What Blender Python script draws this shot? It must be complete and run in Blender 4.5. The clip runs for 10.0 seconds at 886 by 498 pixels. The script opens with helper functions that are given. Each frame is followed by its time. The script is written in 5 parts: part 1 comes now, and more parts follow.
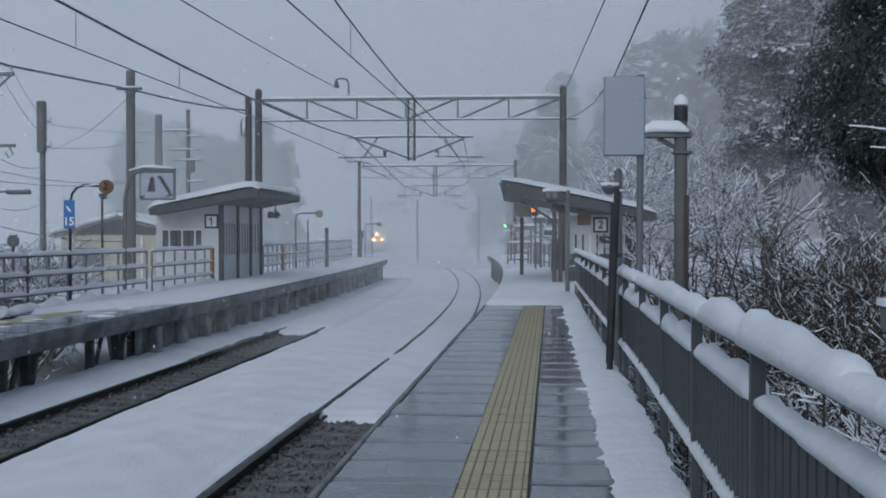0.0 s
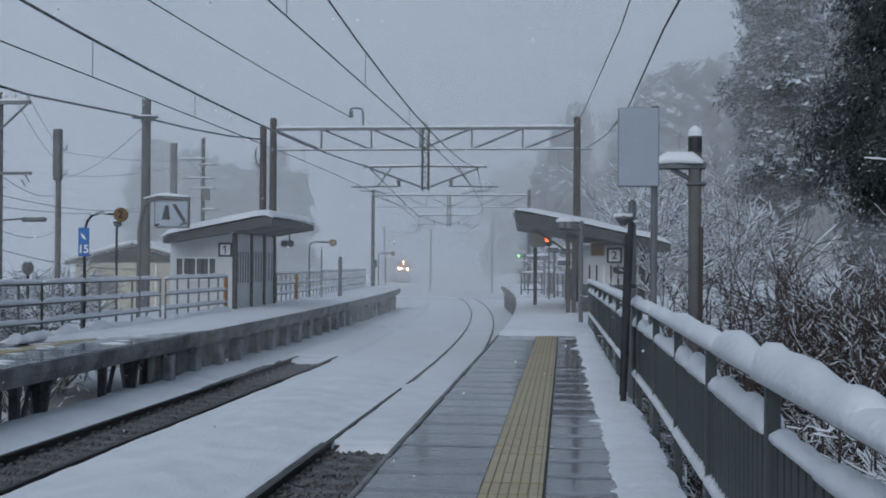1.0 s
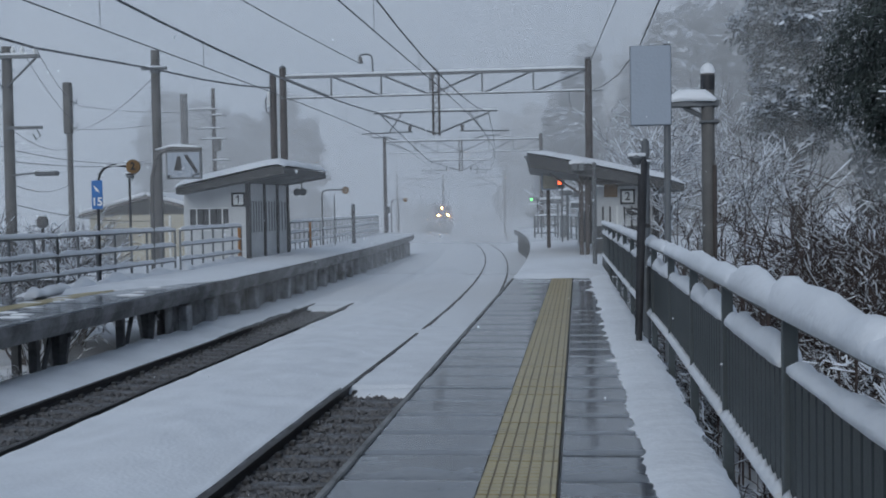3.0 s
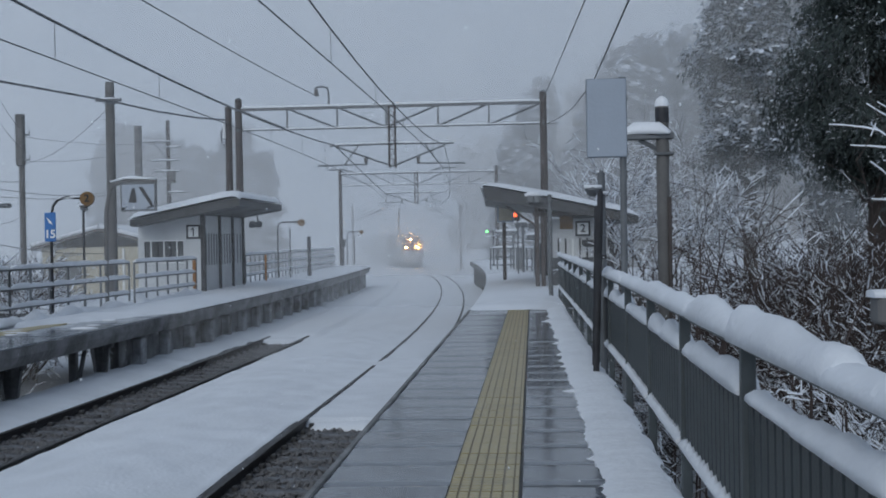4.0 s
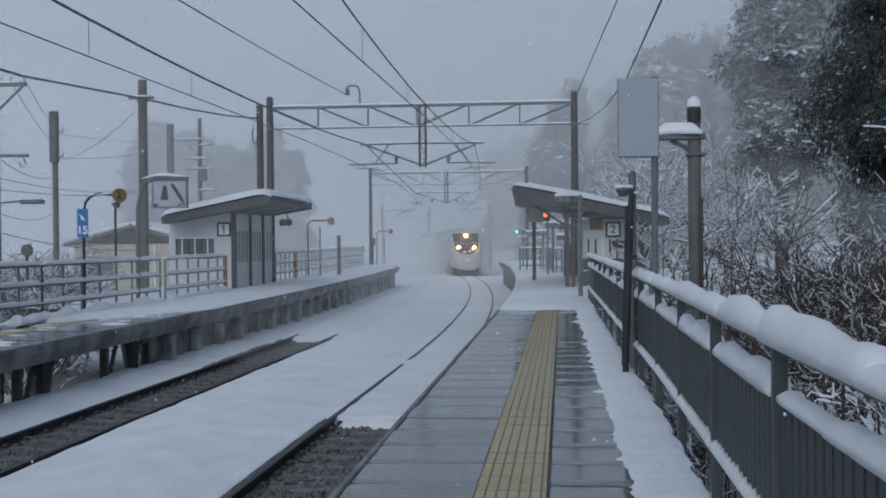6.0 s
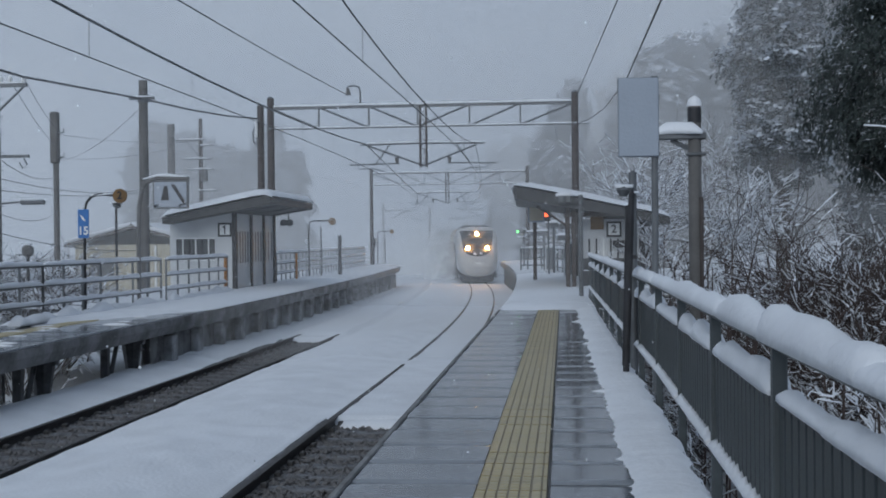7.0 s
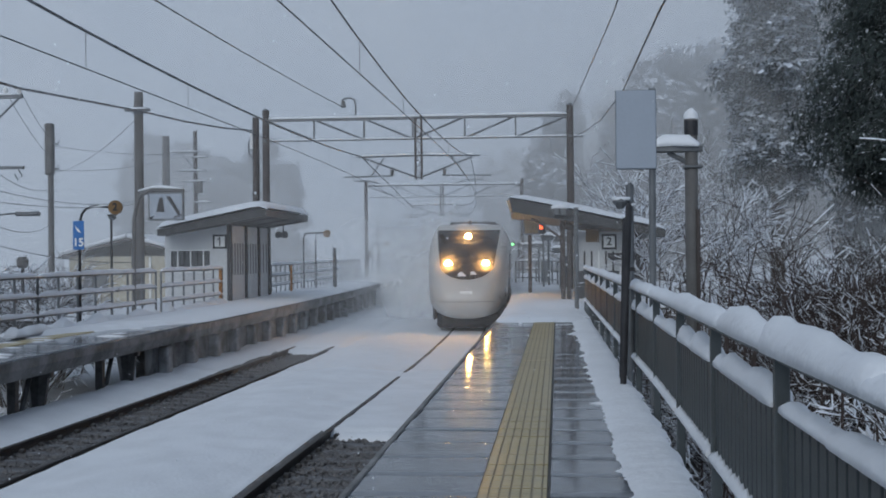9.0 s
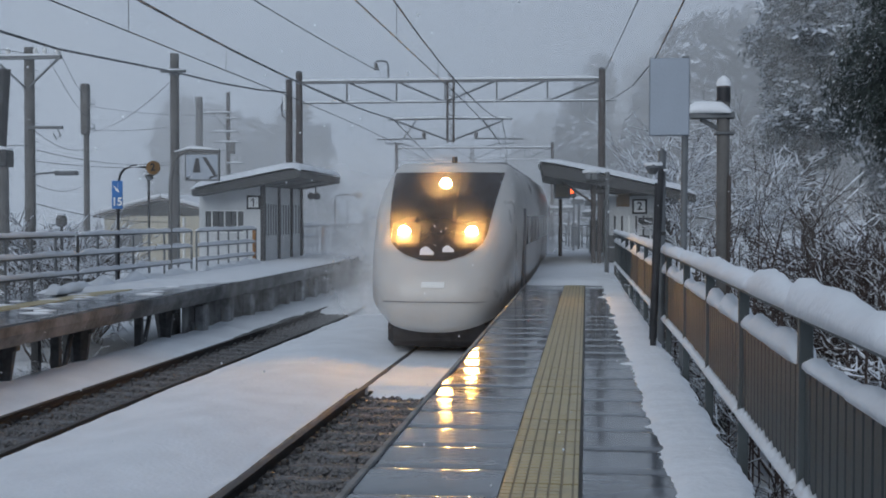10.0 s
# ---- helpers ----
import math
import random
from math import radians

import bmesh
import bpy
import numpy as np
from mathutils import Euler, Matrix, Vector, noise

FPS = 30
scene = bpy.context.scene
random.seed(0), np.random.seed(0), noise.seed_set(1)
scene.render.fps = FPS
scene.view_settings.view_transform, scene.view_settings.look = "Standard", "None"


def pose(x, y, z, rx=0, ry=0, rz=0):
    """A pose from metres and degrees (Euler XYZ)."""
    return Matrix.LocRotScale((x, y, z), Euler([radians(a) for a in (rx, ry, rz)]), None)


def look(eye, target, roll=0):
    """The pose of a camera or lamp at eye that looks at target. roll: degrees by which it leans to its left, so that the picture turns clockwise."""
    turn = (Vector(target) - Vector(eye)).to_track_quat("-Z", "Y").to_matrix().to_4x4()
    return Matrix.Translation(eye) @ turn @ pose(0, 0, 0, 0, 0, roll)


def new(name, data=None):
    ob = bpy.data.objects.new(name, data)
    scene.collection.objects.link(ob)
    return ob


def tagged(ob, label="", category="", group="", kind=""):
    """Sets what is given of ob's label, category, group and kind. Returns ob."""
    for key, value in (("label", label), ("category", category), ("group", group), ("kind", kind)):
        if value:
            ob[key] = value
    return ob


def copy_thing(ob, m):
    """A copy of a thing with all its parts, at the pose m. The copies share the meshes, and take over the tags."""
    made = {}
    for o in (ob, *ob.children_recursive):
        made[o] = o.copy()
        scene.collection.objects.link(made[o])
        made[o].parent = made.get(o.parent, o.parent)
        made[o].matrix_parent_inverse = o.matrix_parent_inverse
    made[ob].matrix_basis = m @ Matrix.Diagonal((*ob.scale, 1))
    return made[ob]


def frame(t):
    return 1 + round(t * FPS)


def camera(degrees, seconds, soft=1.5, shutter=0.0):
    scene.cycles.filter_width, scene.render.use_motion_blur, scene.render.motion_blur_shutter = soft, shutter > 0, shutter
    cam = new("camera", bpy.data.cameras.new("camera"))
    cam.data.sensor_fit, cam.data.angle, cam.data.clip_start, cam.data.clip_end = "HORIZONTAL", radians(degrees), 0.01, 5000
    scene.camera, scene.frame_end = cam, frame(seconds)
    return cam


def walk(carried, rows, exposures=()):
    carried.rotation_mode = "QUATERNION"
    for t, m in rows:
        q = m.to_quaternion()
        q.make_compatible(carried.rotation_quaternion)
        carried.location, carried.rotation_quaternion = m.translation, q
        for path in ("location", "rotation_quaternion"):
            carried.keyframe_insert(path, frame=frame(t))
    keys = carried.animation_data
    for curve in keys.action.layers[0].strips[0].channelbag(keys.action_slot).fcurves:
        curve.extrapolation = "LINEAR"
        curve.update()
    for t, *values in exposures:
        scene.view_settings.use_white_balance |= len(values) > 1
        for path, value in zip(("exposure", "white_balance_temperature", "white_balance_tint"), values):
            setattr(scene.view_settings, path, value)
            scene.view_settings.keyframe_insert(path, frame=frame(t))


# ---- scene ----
cam = camera(40.0, 10.0, soft=1.8)
PATH = [
    (0.0, 0.000, 0.000, 1.450, 5.067, -0.771, 0.000),
    (0.5, -0.002, 0.021, 1.454, 5.995, -0.637, 0.118),
    (1.0, -0.000, 0.016, 1.456, 5.704, 0.613, 0.341),
    (1.5, 0.003, 0.013, 1.457, 5.801, 1.187, 0.398),
    (2.0, 0.003, -0.011, 1.455, 4.587, 0.179, -0.399),
    (2.5, 0.006, 0.008, 1.443, 6.132, -1.062, -1.011),
    (2.7, 0.004, 0.030, 1.440, 6.989, -1.946, -0.953),
    (3.8, -0.036, -0.051, 1.432, 3.383, -1.313, -0.892),
    (4.0, -0.029, -0.009, 1.429, 4.213, -0.452, -1.012),
    (4.5, -0.036, 0.008, 1.421, 5.187, 0.385, -1.208),
    (5.0, -0.055, 0.026, 1.408, 5.617, 0.160, -0.945),
    (6.5, -0.025, -0.003, 1.419, 5.522, -0.542, -0.417),
    (7.0, -0.025, 0.007, 1.415, 5.650, -0.431, -0.595),
    (7.5, -0.031, 0.008, 1.412, 5.433, -1.275, -0.604),
    (8.0, -0.036, -0.003, 1.417, 4.712, -1.380, -0.630),
    (8.5, -0.057, -0.016, 1.419, 4.645, -0.746, -0.612),
    (9.0, -0.058, 0.007, 1.410, 5.367, 0.153, -0.498),
    (9.5, -0.052, 0.018, 1.392, 6.296, -0.187, -0.402),
    (10.0, -0.097, -0.320, 1.408, 6.719, -1.590, 0.104),
]
walk(cam, [(t, pose(x, y, z) @ pose(0, 0, 0, 0, 0, yaw) @ pose(0, 0, 0, 90 + pitch) @ pose(0, 0, 0, 0, 0, roll))
           for t, x, y, z, yaw, pitch, roll in PATH])

# ---- world, light ----
world = bpy.data.worlds.new("overcast")
scene.world = world
world.use_nodes = True
wn, wl = world.node_tree.nodes, world.node_tree.links
sky = wn.new("ShaderNodeTexSky")
sky.sky_type, sky.sun_disc = "NISHITA", False
sky.sun_elevation, sky.sun_rotation = radians(40), radians(200)
thin = wn.new("ShaderNodeMix")
thin.data_type, thin.blend_type = "RGBA", "MULTIPLY"
thin.inputs[0].default_value = 1.0
thin.inputs[7].default_value = (0.07, 0.07, 0.07, 1)
deck = wn.new("ShaderNodeMix")
deck.data_type = "RGBA"
deck.inputs[0].default_value = 0.92
deck.inputs[7].default_value = (0.240, 0.319, 0.442, 1)
wl.new(sky.outputs[0], thin.inputs[6])
wl.new(thin.outputs[2], deck.inputs[6])
# the cloud deck is thinner and brighter down the valley, ahead along the line
way = wn.new("ShaderNodeTexCoord")
ahead = wn.new("ShaderNodeVectorMath")
ahead.operation = "DOT_PRODUCT"
ahead.inputs[1].default_value = Vector((-0.05, 1.0, 0.06)).normalized()
thinner = wn.new("ShaderNodeMapRange")
thinner.inputs[1].default_value, thinner.inputs[2].default_value = 0.86, 1.0
thinner.inputs[3].default_value, thinner.inputs[4].default_value = 0.83, 1.04
lit = wn.new("ShaderNodeVectorMath")
lit.operation = "SCALE"
wl.new(way.outputs["Generated"], ahead.inputs[0])
wl.new(ahead.outputs["Value"], thinner.inputs[0])
wl.new(deck.outputs[2], lit.inputs[0])
wl.new(thinner.outputs[0], lit.inputs["Scale"])
wl.new(lit.outputs[0], wn["Background"].inputs[0])
wn["Background"].inputs[1].default_value = 1.0
sun = new("sun", bpy.data.lights.new("sun", "SUN"))
sun.data.energy, sun.data.angle, sun.data.color = 1.12, radians(40), (0.93, 0.975, 1.0)
sun.matrix_world = look((-16, -40, 36), (0, 20, 0))


# ---- materials ----
def material(name, colour, rough=0.6, metal=0.0, vary=0.25, scale=4.0, fine=40.0, bump=0.15, other=None, island=False, piece=0.0):
    """A worn surface: two scales of noise in colour and roughness, a fine relief."""
    m = bpy.data.materials.new(name)
    m.use_nodes = True
    n, l = m.node_tree.nodes, m.node_tree.links
    b = n["Principled BSDF"]
    b.inputs["Metallic"].default_value = metal
    co = n.new("ShaderNodeTexCoord")
    big, small = n.new("ShaderNodeTexNoise"), n.new("ShaderNodeTexNoise")
    big.inputs["Scale"].default_value, small.inputs["Scale"].default_value = scale, fine
    big.inputs["Detail"].default_value = 4
    mix = n.new("ShaderNodeMix")
    mix.data_type = "RGBA"
    dark = other or tuple(c * (1 - vary) for c in colour)
    mix.inputs[6].default_value = (*dark, 1)
    mix.inputs[7].default_value = (*colour, 1)
    ramp = n.new("ShaderNodeMapRange")
    ramp.inputs[1].default_value, ramp.inputs[2].default_value = 0.35, 0.65
    add = n.new("ShaderNodeMath")
    add.operation = "ADD"
    half = n.new("ShaderNodeMath")
    half.operation = "MULTIPLY"
    half.inputs[1].default_value = 0.25
    for t in (big, small):
        l.new(co.outputs["Object"], t.inputs["Vector"])
    l.new(small.outputs[0], half.inputs[0])
    l.new(big.outputs[0], add.inputs[0])
    l.new(half.outputs[0], add.inputs[1])
    sub = n.new("ShaderNodeMath")
    sub.operation = "SUBTRACT"
    sub.inputs[1].default_value = 0.125
    l.new(add.outputs[0], sub.inputs[0])
    last = sub
    if piece or island:
        src = n.new("ShaderNodeNewGeometry") if island else n.new("ShaderNodeObjectInfo")
        k = n.new("ShaderNodeMath")
        k.operation = "MULTIPLY_ADD"
        k.inputs[1].default_value = piece or 0.3
        l.new(src.outputs["Random Per Island" if island else "Random"], k.inputs[0])
        l.new(sub.outputs[0], k.inputs[2])
        last = k
    l.new(last.outputs[0], ramp.inputs[0])
    l.new(ramp.outputs[0], mix.inputs[0])
    l.new(mix.outputs[2], b.inputs["Base Color"])
    rr = n.new("ShaderNodeMapRange")
    rr.inputs[3].default_value, rr.inputs[4].default_value = max(0.03, rough * 0.75), min(1.0, rough * 1.2)
    l.new(big.outputs[0], rr.inputs[0])
    l.new(rr.outputs[0], b.inputs["Roughness"])
    if bump:
        bp = n.new("ShaderNodeBump")
        bp.inputs["Strength"].default_value, bp.inputs["Distance"].default_value = bump, 0.02
        l.new(small.outputs[0], bp.inputs["Height"])
        l.new(bp.outputs[0], b.inputs["Normal"])
    return m


def glow(name, colour, power):
    m = bpy.data.materials.new(name)
    m.use_nodes = True
    b = m.node_tree.nodes["Principled BSDF"]
    b.inputs["Base Color"].default_value = (*colour, 1)
    b.inputs["Emission Color"].default_value = (*colour, 1)
    b.inputs["Emission Strength"].default_value = power
    return m


SNOW = material("snow", (0.83, 0.85, 0.885), 0.75, vary=0.09, scale=1.3, fine=20, bump=0.45)
SNOW_TREE = material("tree_snow", (0.80, 0.84, 0.90), 0.8, vary=0.15, scale=2, fine=20)
DECK = material("wet_deck", (0.14, 0.156, 0.178), 0.085, vary=0.6, scale=2.2, fine=14, bump=0.06, piece=0.3)
TACTILE = material("tactile_yellow", (0.42, 0.345, 0.17), 0.34, vary=0.3, scale=5, fine=60, bump=0.05, piece=0.25)
GROOVE = material("tactile_groove", (0.20, 0.145, 0.055), 0.4)
CONCRETE = material("concrete", (0.28, 0.28, 0.28), 0.8, vary=0.5, scale=2.5, fine=35)
DARK_CONCRETE = material("wet_concrete", (0.085, 0.086, 0.088), 0.5, vary=0.75, scale=1.7, fine=14)
BALLAST = material("ballast", (0.17, 0.175, 0.19), 0.6, scale=3.5, fine=28, bump=0.9, other=(0.05, 0.048, 0.046))
STONES = material("ballast_stones", (0.135, 0.13, 0.13), 0.5, vary=0.8, scale=4, fine=50, bump=0.3, island=True, piece=0.45)
FACE = material("weathered_face", (0.42, 0.425, 0.435), 0.8, scale=1.9, fine=9, bump=0.3, other=(0.12, 0.116, 0.112))
DARK_FACE = material("dark_wet_edge", (0.25, 0.25, 0.255), 0.7, vary=0.65, scale=1.7, fine=12, bump=0.3)
CABLE = material("snow_dusted_cable", (0.24, 0.25, 0.265), 0.8, vary=0.7, scale=5, fine=30)
RAIL = material("rail_steel", (0.065, 0.062, 0.062), 0.6, metal=0.2, vary=0.4)
FENCE = material("fence_paint", (0.075, 0.088, 0.092), 0.5, vary=0.25, scale=3)
FENCE_LIGHT = material("fence_panel", (0.046, 0.058, 0.062), 0.55, vary=0.2, scale=2)
STEEL = material("galvanised", (0.17, 0.18, 0.19), 0.5, metal=0.3, vary=0.3, scale=3)
DARK_STEEL = material("dark_steel", (0.045, 0.045, 0.05), 0.5, metal=0.2, vary=0.5, scale=5)
POLE = material("concrete_pole", (0.16, 0.155, 0.15), 0.8, vary=0.35, scale=2)
BROWN_POLE = material("brown_pole", (0.085, 0.07, 0.065), 0.7, vary=0.35, scale=2)
WALL = material("hut_wall", (0.62, 0.635, 0.645), 0.6, vary=0.15, scale=1.5)
EAVE = material("eave", (0.06, 0.062, 0.065), 0.6, vary=0.3)
GLASS = material("dark_glass", (0.10, 0.105, 0.11), 0.35, vary=0.3, bump=0)
WHITE = material("white_paint", (0.80, 0.81, 0.80), 0.45, vary=0.06)
BLACK = material("black_paint", (0.012, 0.012, 0.014), 0.5)
BLUE = material("blue_sign", (0.04, 0.17, 0.46), 0.45, vary=0.15)
BROWN = material("brown_sign", (0.20, 0.11, 0.04), 0.6, vary=0.3)
ORANGE = material("orange_paint", (0.42, 0.17, 0.03), 0.6, vary=0.3)
BEIGE = material("beige_wall", (0.52, 0.47, 0.36), 0.7, vary=0.15)
BOARD = material("blank_board", (0.33, 0.375, 0.44), 0.5, vary=0.08, scale=2)
WIRE = material("wire", (0.07, 0.07, 0.075), 0.6)
SHINGLE = material("roof_metal", (0.10, 0.085, 0.08), 0.6)
BARK = material("bark", (0.07, 0.058, 0.05), 0.9, vary=0.4, scale=6)
TWIG = material("twig", (0.075, 0.055, 0.05), 0.9, vary=0.4, scale=6)
NEEDLE = material("cedar_needles", (0.055, 0.072, 0.068), 0.8, vary=0.45, scale=1.2, fine=12, island=True)
FAR_NEEDLE = material("far_cedar", (0.06, 0.075, 0.078), 0.9, vary=0.4, scale=0.5, fine=4, island=True)
TRAIN_WHITE = material("train_white", (0.54, 0.53, 0.515), 0.3, vary=0.07, scale=1.2, bump=0.02)
TRAIN_GREY = material("train_grey", (0.16, 0.16, 0.17), 0.5, vary=0.3)
TRAIN_GLASS = material("train_glass", (0.02, 0.021, 0.023), 0.08, vary=0.2, bump=0)
BLUE_LINE = material("train_blue", (0.02, 0.06, 0.22), 0.35)
LAMP = glow("headlight", (1.0, 0.50, 0.13), 600.0)
RED_LAMP = glow("signal_red", (1.0, 0.10, 0.02), 3.0)
GREEN_LAMP = glow("signal_green", (0.15, 1.0, 0.2), 4.0)


def veil_material(name, share):
    """Airborne snow: lets most light through and scatters the rest."""
    m = bpy.data.materials.new(name)
    m.use_nodes = True
    n, l = m.node_tree.nodes, m.node_tree.links
    n.remove(n["Principled BSDF"])
    clear, front, back = n.new("ShaderNodeBsdfTransparent"), n.new("ShaderNodeBsdfDiffuse"), n.new("ShaderNodeBsdfTranslucent")
    for s in (front, back):
        s.inputs[0].default_value = (0.985, 0.988, 0.99, 1)
    both, mix = n.new("ShaderNodeMixShader"), n.new("ShaderNodeMixShader")
    l.new(front.outputs[0], both.inputs[1])
    l.new(back.outputs[0], both.inputs[2])
    co, no, rg = n.new("ShaderNodeTexCoord"), n.new("ShaderNodeTexNoise"), n.new("ShaderNodeMapRange")
    no.inputs["Scale"].default_value = 0.06
    rg.inputs[1].default_value, rg.inputs[2].default_value = 0.3, 0.7
    rg.inputs[3].default_value, rg.inputs[4].default_value = share * 0.75, share * 1.25
    l.new(co.outputs["Object"], no.inputs["Vector"])
    l.new(no.outputs[0], rg.inputs[0])
    l.new(rg.outputs[0], mix.inputs[0])
    l.new(clear.outputs[0], mix.inputs[1])
    l.new(both.outputs[0], mix.inputs[2])
    l.new(mix.outputs[0], n["Material Output"].inputs[0])
    return m


# ---- mesh helpers ----
def put(name, bm, mat, smooth=False):
    me = bpy.data.meshes.new(name)
    bm.normal_update()
    bm.to_mesh(me)
    bm.free()
    for m in (mat if isinstance(mat, (list, tuple)) else [mat]):
        me.materials.append(m)
    if smooth:
        for p in me.polygons:
            p.use_smooth = True
    return new(name, me)


def part(name, bm, mat, parent=None, label="", smooth=False):
    ob = put(name, bm, mat, smooth)
    ob.parent = parent
    return tagged(ob, label)


def piece(name, mesh, parent, x, y, z):
    ob = new(name, mesh)
    ob.parent = parent
    ob.location = (x, y, z)
    return ob


def thing(name, x, y, z, label, category, group="", turn=0.0):
    ob = new(name)
    ob.matrix_basis = pose(x, y, z, 0, 0, turn)
    ob.empty_display_size = 0.1
    return tagged(ob, label, category, group)


def box(x0, x1, y0, y1, z0, z1, bevel=0.0, bm=None):
    bm = bm or bmesh.new()
    c = [bm.verts.new(p) for p in ((x0, y0, z0), (x1, y0, z0), (x1, y1, z0), (x0, y1, z0),
                                   (x0, y0, z1), (x1, y0, z1), (x1, y1, z1), (x0, y1, z1))]
    fs = [bm.faces.new([c[i] for i in f]) for f in ((3, 2, 1, 0), (4, 5, 6, 7), (0, 1, 5, 4), (1, 2, 6, 5), (2, 3, 7, 6), (3, 0, 4, 7))]
    if bevel:
        es = list({e for f in fs for e in f.edges})
        bmesh.ops.bevel(bm, geom=es, offset=bevel, segments=1, affect="EDGES")
    return bm


def tube(points, r, seg=8, bm=None, ends=True):
    """A round bar through points; r one radius or one for each point."""
    bm = bm or bmesh.new()
    pts = [Vector(p) for p in points]
    rs = r if isinstance(r, (list, tuple)) else [r] * len(pts)
    rings = []
    up = Vector((0.31, 0.17, 0.94)).normalized()
    for i, p in enumerate(pts):
        d = (pts[min(i + 1, len(pts) - 1)] - pts[max(i - 1, 0)]).normalized()
        a = d.cross(up)
        if a.length < 0.2:
            a = d.cross(Vector((1, 0, 0.1)))
        a.normalize()
        b = d.cross(a)
        rings.append([bm.verts.new(p + rs[i] * (math.cos(k * 2 * math.pi / seg) * a + math.sin(k * 2 * math.pi / seg) * b)) for k in range(seg)])
    for q, w in zip(rings, rings[1:]):
        for k in range(seg):
            bm.faces.new((q[k], q[(k + 1) % seg], w[(k + 1) % seg], w[k]))
    if ends:
        bm.faces.new(rings[0])
        bm.faces.new(list(reversed(rings[-1])))
    return bm


def grid(xs, ys, height, bm=None, index=None):
    bm = bm or bmesh.new()
    v = [[bm.verts.new((x, y, height(x, y))) for x in xs] for y in ys]
    for j in range(len(ys) - 1):
        for i in range(len(xs) - 1):
            f = bm.faces.new((v[j][i], v[j][i + 1], v[j + 1][i + 1], v[j + 1][i]))
            f.smooth = True
            if index:
                f.material_index = index((xs[i] + xs[i + 1]) / 2, (ys[j] + ys[j + 1]) / 2)
    return bm


def snow_ridge(points, width, height, seed=0, step=0.12, bm=None, lumps=0.35):
    """A rounded, lumpy ridge of snow lying along a line."""
    bm = bm or bmesh.new()
    pts = [Vector(p) for p in points]
    line = []
    for a, b in zip(pts, pts[1:]):
        k = max(1, int((b - a).length / step))
        line += [a.lerp(b, i / k) for i in range(k)]
    line.append(pts[-1])
    rows = []
    for i, p in enumerate(line):
        d = (line[min(i + 1, len(line) - 1)] - line[max(i - 1, 0)]).normalized()
        side = Vector((d.y, -d.x, 0)).normalized()
        end = min(1.0, 0.25 + 0.4 * min(i, len(line) - 1 - i))
        k = 1 + lumps * (noise.noise((p.x * 1.6 + seed * 7.1, p.y * 1.6, p.z)) * 1.3 + 0.5 * noise.noise((p.x * 6 + seed, p.y * 6, p.z)))
        h, w = height * k * end, width * (0.85 + 0.15 * k) * (0.7 + 0.3 * end)
        rows.append([bm.verts.new(p + side * (w / 2 * math.cos(t)) + Vector((0, 0, h * math.sin(t) + (-0.012 if t in (0, math.pi) else 0))))
                     for t in (0, 0.35, 0.8, 1.3, 1.85, 2.35, 2.8, math.pi)])
    for q, w in zip(rows, rows[1:]):
        for k in range(7):
            f = bm.faces.new((q[k], q[k + 1], w[k + 1], w[k]))
            f.smooth = True
        bm.faces.new((q[7], q[0], w[0], w[7]))
    bm.faces.new(rows[0])
    bm.faces.new(list(reversed(rows[-1])))
    bmesh.ops.recalc_face_normals(bm, faces=bm.faces[:])
    return bm


def bend(y):
    """How far the line has turned to the west at y."""
    k = max(0.0, y - 24.0)
    return -k * k / (950.0 + 1.6 * k)


def fall(y):
    """The line runs very slightly downhill away from the station."""
    return -0.0045 * max(0.0, min(y, 260.0) - 14.0)


def bend_one(y):
    """The side platform's edge follows the curve a little more gently."""
    return 0.74 * bend(y)


def steps(a, b, d):
    n = max(1, round((b - a) / d))
    return [a + (b - a) * i / n for i in range(n + 1)]


# ---- ground ----
T1, T2, RAILTOP = -2.75, -6.65, -1.06


def bare(s, y):
    if T1 - 0.62 < s < T1 + 1.9:
        return y < 17.0
    return T2 - 0.74 < s < T2 + 0.60 and y < 31.9


def ground_height(x, y):
    s = x - bend(min(y, 260))
    n = 0.05 * noise.noise((x * 0.8, y * 0.5, 0)) + 0.03 * noise.noise((x * 3, y * 2, 3)) + 0.03 * max(0, noise.noise((x * 4.5, y * 3.5, 8)) - 0.25)
    z = RAILTOP - 0.04 + n + fall(y)
    if bare(s, y):
        return RAILTOP - 0.15 + fall(y) + 0.025 * noise.noise((x * 9, y * 9, 0))
    if abs(s - T1) < 0.75 or abs(s - T2) < 0.75:
        z = RAILTOP - 0.016 + fall(y) + 0.4 * n + (0.06 if abs(s - T2) < 0.75 and y > 33 else 0)
    elif T2 + 0.7 < s < T1 - 0.7:
        z += 0.09 * math.sin((s - T2 - 0.7) / (T1 - T2 - 1.4) * math.pi)
    if -9.2 < s < -7.55:
        z += 0.11 * min(1.0, (-7.55 - s) / 0.5)
    if s < -8.4:
        z -= 0.9 * min(1.0, (-8.4 - s) / 3.0)
    if s > 0.4:
        z -= 0.5 * min(1.0, (s - 0.4) / 1.5)
        z += max(0.0, s - 7) * 0.16 + 0.25 * noise.noise((x * 0.5, y * 0.5, 1))
        z += 0.45 * max(0.0, s - 26)
    if abs(x) > 40:
        z += 1.0 * noise.noise((x * 0.05, y * 0.05, 2))
    return min(z, 60)


def ground_kind(x, y):
    s = x - bend(y)
    return 1 if bare(s, y) else 0


